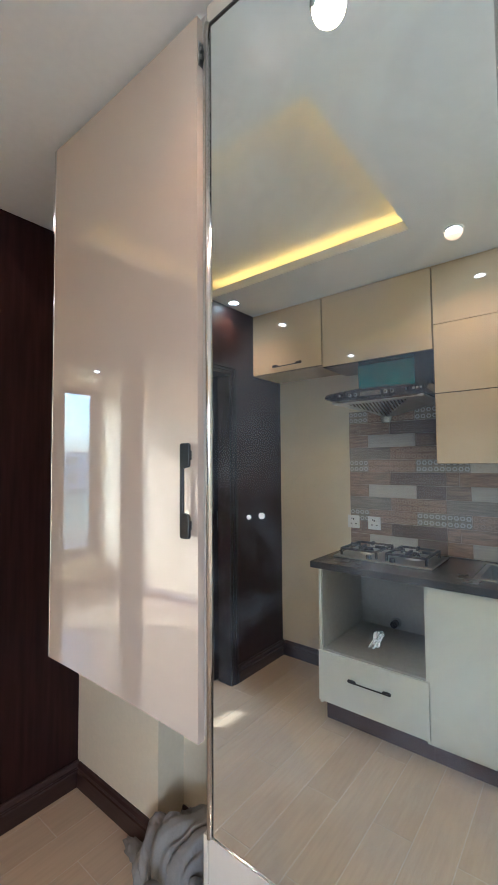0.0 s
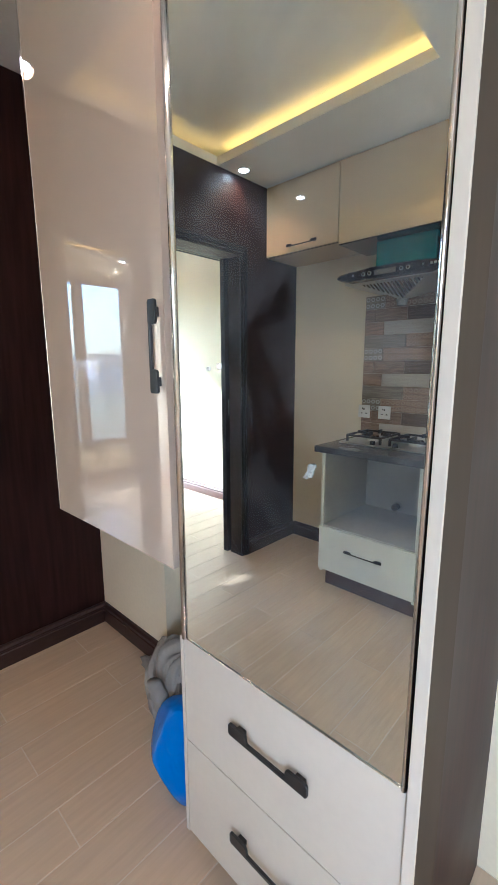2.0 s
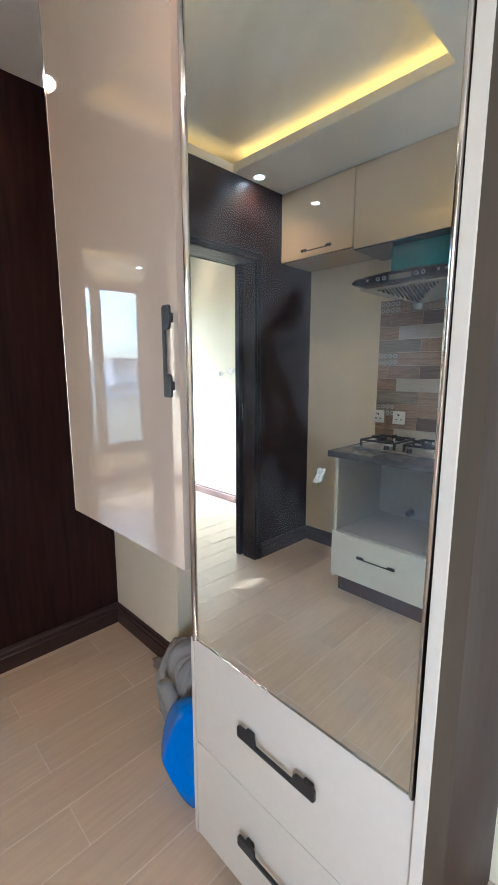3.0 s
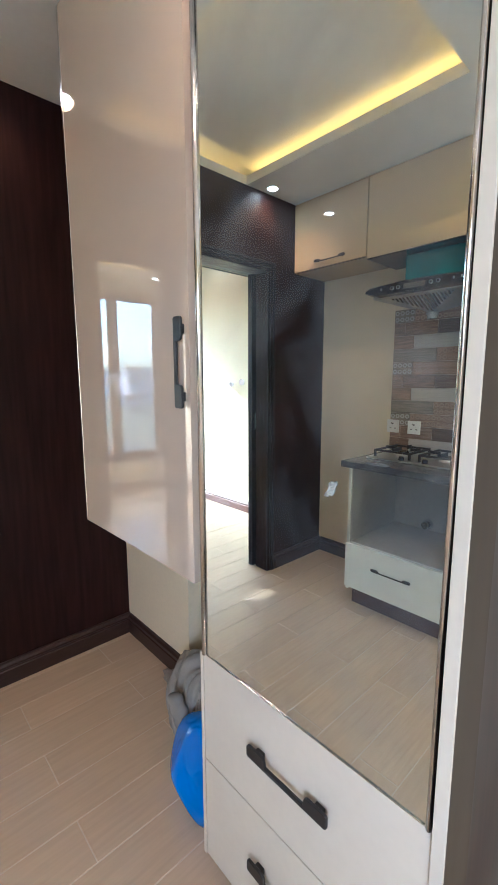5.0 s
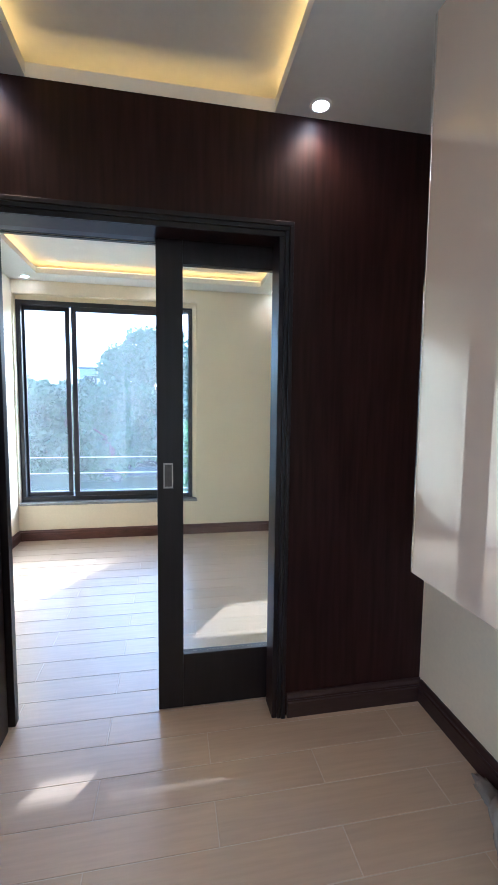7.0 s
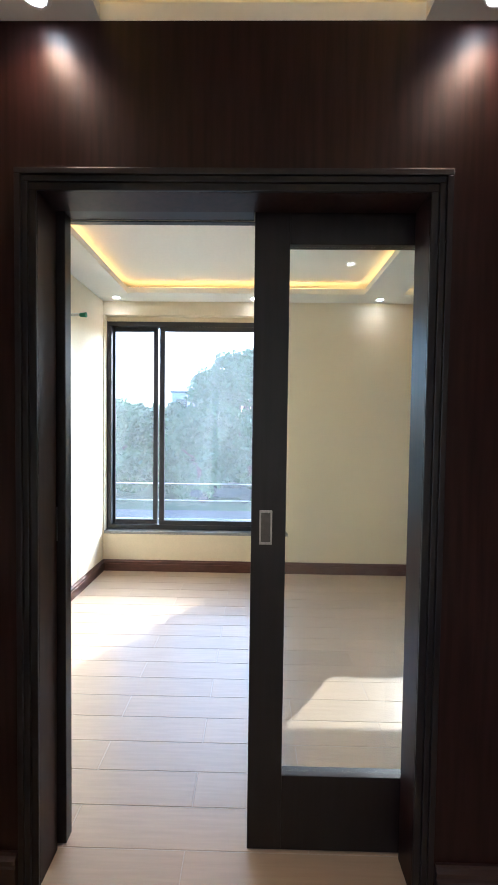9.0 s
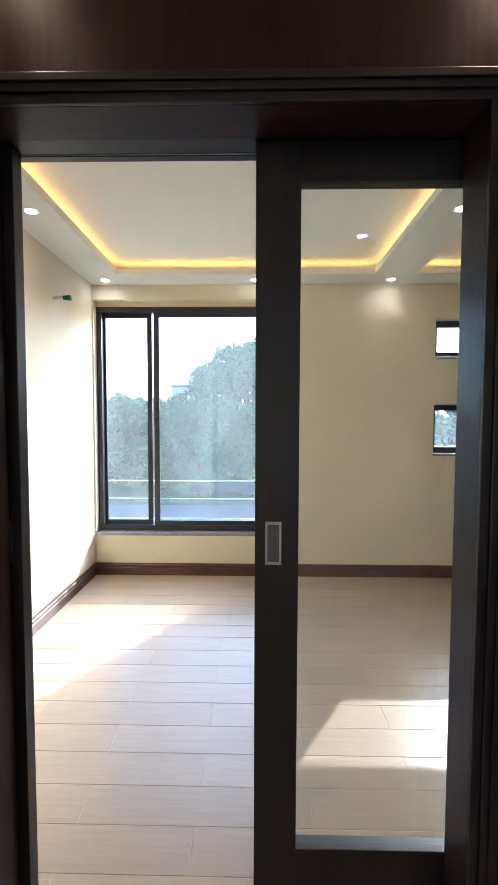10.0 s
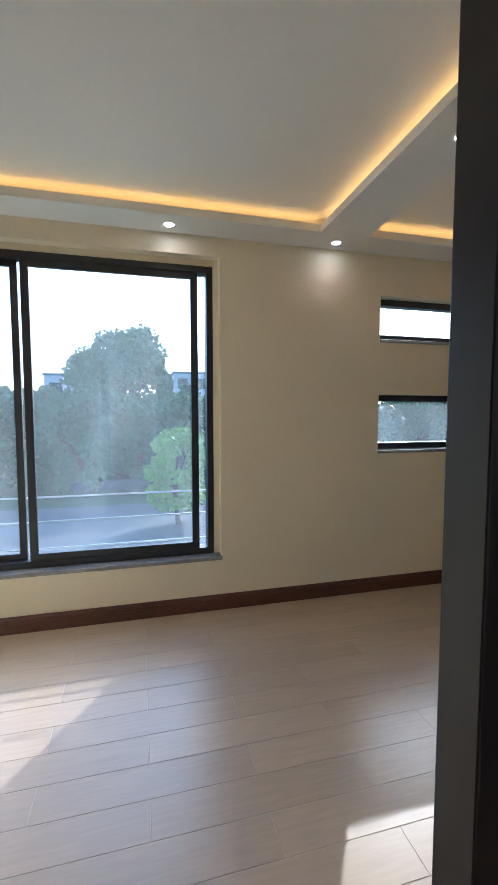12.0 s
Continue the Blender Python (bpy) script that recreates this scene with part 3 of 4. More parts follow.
wall_unit(D0 + 0.005, -1.358, 2.125, ZA - 0.010, "small glossy cream flap cabinet under the ceiling", handle=True)
wall_unit(-1.356, -0.672, 2.110, ZA - 0.010, "glossy cream panel cabinet above the hood", dark_under=True)
part_z = (1.86, 2.242)
wall_unit(-0.668, 0.10, 1.475, ZA - 0.010, "tall glossy cream wall cabinet with three doors", part_z)
wall_unit(0.102, 0.90, 1.475, ZA - 0.010, "tall glossy cream wall cabinet with three doors", part_z)
tagged(part("filler_strip", block((D0 + 0.005, K0 + 0.001, ZA - 0.0095), (0.90, UF - 0.012, ZA - 0.001), 0.001), GLOSS_K), "glossy cream strip between wall cabinets and ceiling", "filler strip")

# base unit with an open niche over a drawer
XL, XN = -1.29, -0.675
base = thing("oven_base_cabinet", ((XL + XN) / 2, -1.1, 0), "white base cabinet with an empty oven niche over a drawer", "cabinet", "kitchen base cabinets")
part("side_panel", block((XL, K0 + 0.02, 0.10), (XL + 0.018, CF, 0.872), 0.001), LAMINATE_K, base)
part("side_panel", block((XN - 0.018, K0 + 0.02, 0.10), (XN, CF, 0.872), 0.001), LAMINATE_K, base)
part("back_panel", block((XL + 0.018, K0 + 0.02, 0.10), (XN - 0.018, K0 + 0.03, 0.872)), CARCASS, base, "grey back board")
part("shelf", block((XL + 0.018, K0 + 0.03, 0.392), (XN - 0.018, CF - 0.003, 0.410), 0.001), CARCASS, base, "grey niche floor")
part("lining", block((XL + 0.0185, K0 + 0.031, 0.411), (XL + 0.024, CF - 0.006, 0.871)), CARCASS, base)
dr = part("drawer", block((XL + 0.002, CF - 0.001, 0.122), (XN - 0.002, CF + 0.017, 0.400), 0.0015), LAMINATE_K, base, "white drawer front")
pull(dr, (-1.10, CF + 0.017, 0.29), (-0.86, CF + 0.017, 0.29), (0, 1, 0), (0, 0, 1), end=0.045, broad=0.017)
part("plinth", block((XL + 0.02, K0 + 0.02, 0), (XN, CF - 0.045, 0.099)), PLINTH, base, "brown plinth")
for x0, x1 in ((-0.673, 0.10), (0.102, 0.90)):
    b = thing("base_cabinet", ((x0 + x1) / 2, -1.1, 0), "white base cabinet with a plain door", "cabinet", "kitchen base cabinets")
    part("body", blocks(((x0, K0 + 0.02, 0.10), (x1, K0 + 0.04, 0.872)), ((x0, K0 + 0.04, 0.10), (x0 + 0.018, CF - 0.002, 0.872)), ((x1 - 0.018, K0 + 0.04, 0.10), (x1, CF - 0.002, 0.872)), ((x0 + 0.018, K0 + 0.04, 0.10), (x1 - 0.018, CF - 0.002, 0.12))), LAMINATE_K, b)
    part("door", block((x0 + 0.002, CF - 0.001, 0.122), (x1 - 0.002, CF + 0.017, 0.868), 0.0015), LAMINATE_K, b, "white door")
    part("plinth", block((x0, K0 + 0.02, 0), (x1, CF - 0.045, 0.099)), PLINTH, b, "brown plinth")
# waste pipe stub at the back of the niche
stubn = thing("niche_pipe_stub", (-1.03, K0 + 0.03, 0.45), "short dark pipe stub at the back of the niche", "pipe stub")
part("pipe", moved(disc(0.022, 0.05, 20), pose(-1.03, K0 + 0.0555, 0.450, 90)), BLACK_METAL, stubn)
part("collar", moved(disc(0.034, 0.008, 24), pose(-1.03, K0 + 0.0345, 0.450, 90)), GREY_METAL, stubn)

# bits left on the mirror
CLEAR_FILM = material("crumpled clear film", (0.36, 0.37, 0.35), 0.18, spec=0.8, grain=0.2, scale=70)


def scrap(name, x, z, w, h, seed, label, category, mat, turn=0):
    """A crumpled shred stuck to the mirror's face."""
    bm = bmesh.new()
    nu, nv = 14, 18
    g = []
    for i in range(nu):
        col = []
        for j in range(nv):
            u, v = i / (nu - 1) * 2 - 1, j / (nv - 1) * 2 - 1
            n = noise.noise(Vector((u * 1.8, v * 1.8, seed)))
            edge = 0.75 + 0.45 * noise.noise(Vector((math.atan2(v, u) * 1.6, seed, 2.0)))
            p = Vector((u * w * edge, -0.001 - abs(n) * 0.016 * max(0, 1 - u * u * 0.9), v * h * edge))
            col.append(bm.verts.new(p))
        g.append(col)
    for i in range(nu - 1):
        for j in range(nv - 1):
            bm.faces.new((g[i][j], g[i + 1][j], g[i + 1][j + 1], g[i][j + 1]))
    moved(bm, pose(x, 0.7245, z, 0, turn, 0))
    ob = part(name, bm, mat)
    so = ob.modifiers.new("thickness", "SOLIDIFY")
    so.thickness = 0.0006
    return tagged(ob, label, category)


scrap("film_scrap", -0.312, 1.196, 0.009, 0.020, 4.0, "crumpled shred of clear film stuck on the mirror", "film scrap", CLEAR_FILM, 25)
tagged(part("mirror_sticker", moved(disc(0.0045, 0.002, 20), pose(-0.580, 0.7232, 1.376, 90)), SOCKET), "tiny pale sticker on the mirror", "sticker")
tagged(part("mirror_sticker", moved(disc(0.0065, 0.002, 24), pose(-0.547, 0.7232, 1.381, 90)), SOCKET), "small round white sticker on the mirror", "sticker")

# worktop with the sink's hole
SX0, SX1, SYa, SYb = -0.47, 0.02, -1.27, -0.93
top = blocks(((XL - 0.035, K0 + 0.001, 0.873), (SX0, CF + 0.035, 0.91)), ((SX1, K0 + 0.001, 0.873), (0.92, CF + 0.035, 0.91)), ((SX0, K0 + 0.001, 0.873), (SX1, SYa, 0.91)), ((SX0, SYb, 0.873), (SX1, CF + 0.035, 0.91)))
tagged(part("worktop", top, GRANITE), "dark grey granite worktop", "worktop")
sink = thing("sink", (-0.22, -1.1, 0.91), "stainless steel sink set in the worktop", "sink")
part("rim", blocks(((SX0 - 0.02, SYa - 0.02, 0.9102), (SX1 + 0.02, SYa + 0.006, 0.914)), ((SX0 - 0.02, SYb - 0.006, 0.9102), (SX1 + 0.02, SYb + 0.02, 0.914)), ((SX0 - 0.02, SYa + 0.006, 0.9102), (SX0 + 0.006, SYb - 0.006, 0.914)), ((SX1 - 0.006, SYa + 0.006, 0.9102), (SX1 + 0.02, SYb - 0.006, 0.914)), bevel=0.001), STEEL, sink)
part("basin", blocks(((SX0 + 0.002, SYa + 0.002, 0.74), (SX1 - 0.002, SYb - 0.002, 0.745)), ((SX0 + 0.002, SYa + 0.002, 0.745), (SX0 + 0.006, SYb - 0.002, 0.91)), ((SX1 - 0.006, SYa + 0.002, 0.745), (SX1 - 0.002, SYb - 0.002, 0.91)), ((SX0 + 0.006, SYa + 0.002, 0.745), (SX1 - 0.006, SYa + 0.006, 0.91)), ((SX0 + 0.006, SYb - 0.006, 0.745), (SX1 - 0.006, SYb - 0.002, 0.91))), STEEL, sink)

# gas hob
hob = thing("gas_hob", (-0.98, -1.1, 0.91), "stainless gas hob with black pan supports, partly wrapped in film", "hob")
HX0, HX1, HY0, HY1 = -1.27, -0.69, -1.30, -0.95
part("plate", block((HX0, HY0, 0.9105), (HX1, HY1, 0.922), 0.005), STEEL, hob)
for cx in (-1.12, -0.84):
    bn = disc(0.055, 0.018, 28, 0.045)
    moved(bn, pose(cx, -1.125, 0.931))
    br = part("burner", bn, STEEL, hob)
    part("cap", moved(disc(0.038, 0.012, 28, 0.032), pose(cx, -1.125, 0.946)), BLACK_GLOSS, br, "black burner cap")
    sup = bmesh.new()
    for dx in (-0.11, 0.11):
        block((cx + dx - 0.006, -1.25, 0.955), (cx + dx + 0.006, -0.99, 0.967), 0.002, sup)
    for yy in (-1.25, -0.99):
        block((cx - 0.116, yy - 0.006, 0.955), (cx + 0.116, yy + 0.006, 0.967), 0.002, sup)
        for dx in (-0.11, 0.11):
            block((cx + dx - 0.006, yy - 0.006, 0.9215), (cx + dx + 0.006, yy + 0.006, 0.956), 0, sup)
    for s in (-1, 1):
        block((cx - 0.006, -1.125 + s * 0.045 - 0.02, 0.957), (cx + 0.006, -1.125 + s * 0.115 + 0.01, 0.980), 0.002, sup)
        block((cx + s * 0.05 - 0.06 * (s < 0) , -1.131, 0.957), (cx + s * 0.05 + 0.06 * (s > 0), -1.119, 0.975), 0.002, sup)
    part("pan_support", sup, BLACK_METAL, hob, "black cast pan support")
for cx in (-1.05, -0.91):
    part("knob", moved(disc(0.017, 0.022, 20, 0.014), pose(cx, -0.972, 0.933)), BLACK_METAL, hob)

# extractor hood
hood = thing("extractor_hood", (-0.97, -1.2, 1.80), "black slanted extractor hood with a teal film-wrapped chimney", "extractor hood")
HC = -0.965
part("chimney", block((-1.15, K0 + 0.022, 1.925), (-0.80, -1.10, 2.104), 0.006), TEAL, hood, "teal protective film over the chimney box")
part("back_panel", block((-1.20, K0 + 0.002, 1.85), (-0.676, K0 + 0.021, 2.104), 0.002), BLACK_GLOSS, hood, "black glass back panel")
shell = bmesh.new()
sections = []
for i in range(25):
    u = i / 12 - 1
    x, rise = HC + 0.30 * u, 0.016 * (1 - u * u)
    tip = 0.022 * max(0.0, abs(u) - 0.75) / 0.25
    sections.append([shell.verts.new((x, y, z)) for y, z in ((K0 + 0.001, 1.855), (K0 + 0.001, 1.915), (-1.08, 1.915 + rise), (-0.905, 1.905 + rise), (-0.872, 1.893 + rise - tip * 0.4), (-0.868, 1.852 + tip), (-0.90, 1.846 + tip))])
for p, q in zip(sections, sections[1:]):
    for j in range(7):
        shell.faces.new((p[j], q[j], q[(j + 1) % 7], p[(j + 1) % 7]))
shell.faces.new(sections[0])
shell.faces.new(sections[-1][::-1])
bmesh.ops.recalc_face_normals(shell, faces=shell.faces[:])
part("canopy", shell, BLACK_GLOSS, hood, "glossy black canopy with an arched front")
panel = part("control_panel", block((-1.14, -0.8705, 1.862), (-0.79, -0.8665, 1.896), 0.001), BLACK_GLOSS, hood)
part("display", block((-1.035, -0.8666, 1.866), (-0.915, -0.8655, 1.892), 0.0004), material("grey display", (0.16, 0.15, 0.14), 0.15), panel, "grey display window")
for kx in (-1.098, -1.062, -0.885, -0.849):
    knob = part("button", moved(disc(0.0105, 0.008, 20), pose(kx, -0.8645, 1.879, 90)), STEEL, panel, "round metal button")
    part("button_face", moved(disc(0.006, 0.001, 16), pose(kx, -0.8600, 1.879, 90)), BLACK_METAL, knob, "dark centre")
for mx, mw in ((-1.165, 0.010), (-0.775, 0.010), (-0.735, 0.012), (-0.716, 0.012), (-0.697, 0.010)):
    part("mark", block((mx - mw / 2, -0.8705, 1.876), (mx + mw / 2, -0.8662, 1.888), 0.0005), STEEL, hood, "small pale mark")
TIP = Vector((HC, -1.08, 1.752))
HALF = 0.185
under = block((HC - 0.27, K0 + 0.03, 1.840), (HC + 0.27, -0.905, 1.8545), 0.003)
part("underside", under, STEEL, hood, "brushed steel underside")
tray = bmesh.new()
tv = [tray.verts.new(p) for p in ((HC - HALF, -1.33, 1.839), (HC + HALF, -1.33, 1.839), (HC + HALF, -0.925, 1.839), (HC - HALF, -0.925, 1.839), TIP)]
for i in range(4):
    tray.faces.new((tv[i], tv[(i + 1) % 4], tv[4]))
tray.faces.new(tv[3::-1])
bmesh.ops.recalc_face_normals(tray, faces=tray.faces[:])
part("filter_tray", tray, STEEL, hood, "pyramid-shaped steel filter tray")
out = (Vector((0, -0.925, 1.839)) - Vector((0, TIP.y, TIP.z))).cross(Vector((1, 0, 0))).normalized()
out = out if out.z < 0 else -out
for i in range(17):
    dx = HALF * ((i + 1) / 9 - 1)
    reach = 1 - abs(dx) / HALF
    if reach < 0.05:
        continue
    lean = 0.012 * reach
    a = Vector((HC + dx, -0.932, 1.8355))
    b = Vector((HC + dx * 0.98 + lean, -0.925 + (TIP.y + 0.925) * reach * 0.86, 1.839 + (TIP.z - 1.839) * reach * 0.86))
    slot = bmesh.new()
    vs = [slot.verts.new(p + Vector((sx, 0, 0)) + out * o) for o in (0.0005, 0.0022) for p, sx in ((a, -0.0045), (a, 0.0045), (b, 0.0045), (b, -0.0045))]
    for q in ((3, 2, 1, 0), (4, 5, 6, 7), (0, 1, 5, 4), (1, 2, 6, 5), (2, 3, 7, 6), (3, 0, 4, 7)):
        slot.faces.new([vs[k] for k in q])
    part("filter_slot", slot, BLACK_GLOSS, hood)
part("oil_cup", moved(disc(0.034, 0.034, 20, 0.026), pose(HC, TIP.y, 1.742, 180)), CLEAR_FILM, hood, "clear plastic oil cup")

# sockets
for sx in (-1.365, -1.215):
    s = thing("wall_socket", (sx + 0.06, K0, 1.04), "white square wall socket with switch", "socket", "sockets over the worktop")
    y = K0 + 0.012
    part("plate", block((sx, K0 + 0.001, 1.03), (sx + 0.088, y, 1.118), 0.003), SOCKET, s)
    for hx, hz, w, h in ((0.040, 0.055, 0.008, 0.012), (0.022, 0.028, 0.012, 0.006), (0.056, 0.028, 0.012, 0.006), (0.030, 0.060, 0.005, 0.010)):
        part("slot", block((sx + hx, y - 0.001, 1.03 + hz), (sx + hx + w, y + 0.0006, 1.03 + hz + h)), BLACK_GLOSS, s)
    part("switch", block((sx + 0.062, y - 0.001, 1.088), (sx + 0.078, y + 0.002, 1.108), 0.001), SOCKET, s)

# a plug on a pipe stub in the sunny wall
stub = thing("pipe_stub", (-4.05, LY, 2.3), "green capped pipe stub sticking out of the wall", "pipe stub")
part("pipe", moved(disc(0.012, 0.11, 14), pose(-4.05, LY + 0.054, 2.30, 90)), SOCKET, stub, "white pipe")
part("cap", moved(disc(0.02, 0.05, 14, 0.016), pose(-4.05, LY + 0.10, 2.30, 90)), GREEN_PLUG, stub, "green cap")


# ---- cloth and bag on the floor ----
def heap(name, centre, size, folds, mat, seed, sharp=0.5, level=5):
    bm = bmesh.new()
    bmesh.ops.create_icosphere(bm, subdivisions=level, radius=1)
    off = Vector((seed * 3.7, seed * 1.9, seed * 5.3))
    for v in bm.verts:
        n = v.co.normalized()
        ridge = 1 - abs(noise.noise(Vector((n.x * 2.0 + n.z, n.y * 2.6, n.z * 1.2)) * 1.3 + off)) * 2
        ridge2 = 1 - abs(noise.noise(n * 4.2 + off)) * 2
        r = 0.82 + folds * (sharp * ridge + 0.35 * ridge2 + 0.5 * noise.noise(n * 1.4 + off))
        v.co = Vector((n.x * size[0] * r, n.y * size[1] * r, max(n.z * size[2] * r, -size[2] * 0.55)))
    low = min(v.co.z for v in bm.verts)
    moved(bm, Matrix.Translation((centre[0], centre[1], -low + centre[2])))
    return part(name, bm, mat, smooth=True)


def joined(bm, other):
    me = bpy.data.meshes.new("tmp")
    other.to_mesh(me)
    other.free()
    bm.from_mesh(me)
    bpy.data.meshes.remove(me)


def hump(centre, size, seed, along, folds):
    """A rounded hump of cloth with long creases that run across the given direction."""
    bm = bmesh.new()
    bmesh.ops.create_icosphere(bm, subdivisions=6, radius=1)
    along = Vector(along).normalized()
    across = along.cross(Vector((0.2, 0.3, 0.93))).normalized()
    off = Vector((seed * 2.3, seed * 4.1, seed))
    for v in bm.verts:
        n = v.co.normalized()
        u, w = n.dot(along), n.dot(across)
        bend = noise.noise(n * 1.5 + off)
        crease = abs(noise.noise(Vector((u * 3.0 + bend * 0.9, w * 0.9, n.z * 0.8)) + off))
        tuck = abs(noise.noise(Vector((u * 6.5 + bend, w * 1.2, n.z * 1.5)) - off))
        tucked = 1.0 + 0.55 * min(0.0, n.z)
        r = 0.95 + 0.16 * bend - folds * (max(0, 0.22 - crease) * 1.5 + max(0, 0.16 - tuck) * 0.9)
        v.co = Vector((n.x * size[0] * r * tucked, n.y * size[1] * r * tucked, max((n.z * 0.72 + 0.28) * size[2] * r, 0.0)))
    return moved(bm, Matrix.Translation(centre))


def cloth_heap():
    """A loose jacket thrown down: a rounded hump, a lower fold before it and a rolled sleeve end."""
    bm = hump((-1.06, 1.03, 0.001), (0.28, 0.19, 0.34), 2.0, (0.8, -0.2, 0.55), 0.6)
    joined(bm, hump((-0.935, 0.945, 0.001), (0.17, 0.11, 0.275), 5.0, (0.4, 0.2, 0.9), 0.55))
    sleeve = bmesh.new()
    rings = []
    for i in range(13):
        f = i / 12
        c = Vector((-1.06 + 0.03 * f, 0.850 + 0.03 * f, 0.275 - 0.13 * f))
        r = (0.030 + 0.010 * f) * (0.80 if i in (0, 12) else 1.0) * (1 + 0.07 * math.sin(f * 17))
        rings.append([sleeve.verts.new(c + Vector((math.cos(t) * r, math.sin(t) * r * 0.8, 0.4 * r * math.cos(t)))) for t in [math.tau * k / 20 for k in range(20)]])
    for p, q in zip(rings, rings[1:]):
        for k in range(20):
            sleeve.faces.new((p[k], q[k], q[(k + 1) % 20], p[(k + 1) % 20]))
    sleeve.faces.new(rings[0])
    sleeve.faces.new(rings[-1][::-1])
    bmesh.ops.recalc_face_normals(sleeve, faces=sleeve.faces[:])
    joined(bm, sleeve)
    for v in bm.verts:
        v.co.x = min(v.co.x, -0.726)
    return part("cloth", bm, CLOTH, smooth=True)


def pillow(centre, size, seed):
    """A soft bag under tension: broad flat planes that meet in rounded ridges, with fine creases."""
    rng = random.Random(seed)
    planes = []
    for i in range(15):
        d = Vector((rng.gauss(0, 1), rng.gauss(0, 1), rng.gauss(0, 0.8))).normalized()
        planes.append((d, rng.uniform(0.74, 0.92)))
    bm = bmesh.new()
    bmesh.ops.create_icosphere(bm, subdivisions=6, radius=1)
    for v in bm.verts:
        n = v.co.normalized()
        total = 1.0
        for d, k in planes:
            total += max(0.0, n.dot(d) / k) ** 26
        r = total ** (-1 / 26)
        r -= 0.022 * max(0, 0.12 - abs(noise.noise(Vector((n.x * 1.9 + n.z, n.y * 2.3 - n.x, n.z * 1.6 + seed))))) * 4
        v.co = Vector((n.x * size[0] * r, n.y * size[1] * r, max((n.z + 0.62) * size[2] * r, 0.0)))
    return part("blue_bag", moved(bm, Matrix.Translation(centre)), BLUE_BAG, smooth=True)


tagged(cloth_heap(), "crumpled grey cotton jacket heaped on the floor", "cloth")
tail = heap("rag", (-1.38, 1.075, 0.0), (0.11, 0.04, 0.022), 0.4, CLOTH, 3, level=4)
tagged(tail, "end of a grey rag lying on the floor", "rag")
tagged(pillow((-0.875, 0.86, 0.002), (0.165, 0.12, 0.175), 12), "shiny blue plastic bag standing beside the cabinet", "bag")

# ---- outside ----
GZ = -3.3
structure("ground", block((-900, -700, GZ - 0.5), (300, 700, GZ)), GRASS, "grassy ground reaching to the horizon", "ground")
structure("road", block((-24, -300, GZ + 0.004), (-12, 300, GZ + 0.03), 0.0), ASPHALT, "grey asphalt road below the window", "road")
structure("facade_below", block((-4.98, LY - 0.2, GZ), (-4.80, RY + 0.2, -0.12)), FACADE, "plain lower storey wall under the window", "wall")


def leaves(centres, count, leaf, seed):
    """Small leaf quads scattered in clumps."""
    rng = np.random.default_rng(seed)
    c = np.array([p[:3] for p in centres])
    rad = np.array([p[3] for p in centres])
    pick = rng.choice(len(c), count, p=rad ** 2 / (rad ** 2).sum())
    d = rng.normal(size=(count, 3))
    d /= np.linalg.norm(d, axis=1, keepdims=True)
    p = c[pick] + d * (rad[pick] * rng.uniform(0.55, 1.08, count))[:, None]
    a = rng.normal(size=(count, 3))
    a /= np.linalg.norm(a, axis=1, keepdims=True)
    b = np.cross(a, rng.normal(size=(count, 3)))
    b /= np.linalg.norm(b, axis=1, keepdims=True)
    s = leaf * rng.uniform(0.6, 1.4, count)[:, None]
    v = np.stack([p - a * s, p + b * s * 0.5, p + a * s, p - b * s * 0.5], 1).reshape(-1, 3)
    return v, np.arange(count * 4).reshape(-1, 4)


def tree(x, y, height, width, mat, seed, count=5000, leaf=0.16, label="leafy dark green garden tree", low=0.10):
    rng = random.Random(seed)
    t = thing("tree", (x, y, GZ), label, "tree", "trees beyond the road")
    bm = bmesh.new()

    def limb(a, b, r0, r1):
        a, b = Vector(a), Vector(b)
        m = Matrix.Translation((a + b) / 2) @ (b - a).to_track_quat("Z", "Y").to_matrix().to_4x4()
        own = disc(r0, (b - a).length, 10, r1)
        moved(own, m)
        me = bpy.data.meshes.new("tmp")
        own.to_mesh(me)
        own.free()
        bm.from_mesh(me)
        bpy.data.meshes.remove(me)
    fork = (x + rng.uniform(-.2, .2), y + rng.uniform(-.2, .2), GZ + height * 0.4)
    limb((x, y, GZ - 0.05), fork, width * 0.045, width * 0.03)
    clumps = []
    for i in range(70 if height > 9 else 34):
        a, h = rng.uniform(0, math.tau), rng.uniform(low, 0.93)
        r = width * 0.5 * math.sqrt(max(0.05, 1 - (abs(h - 0.55) / 0.48) ** 2)) * rng.uniform(0.3, 0.95)
        p = (x + r * math.cos(a), y + r * math.sin(a), GZ + height * h)
        clumps.append((*p, width * rng.uniform(0.10, 0.19)))
        if i % 3 == 0:
            limb(fork, p, width * 0.018, width * 0.005)
    part("trunk", bm, BARK, t, "grey brown trunk and limbs")
    v, f = leaves(clumps, count, leaf, seed)
    me = bpy.data.meshes.new("crown")
    me.from_pydata(v.tolist(), [], f.tolist())
    me.materials.append(mat)
    cr = new("crown", me)
    cr.parent = t
    cr.matrix_parent_inverse = t.matrix_world.inverted()
    return t


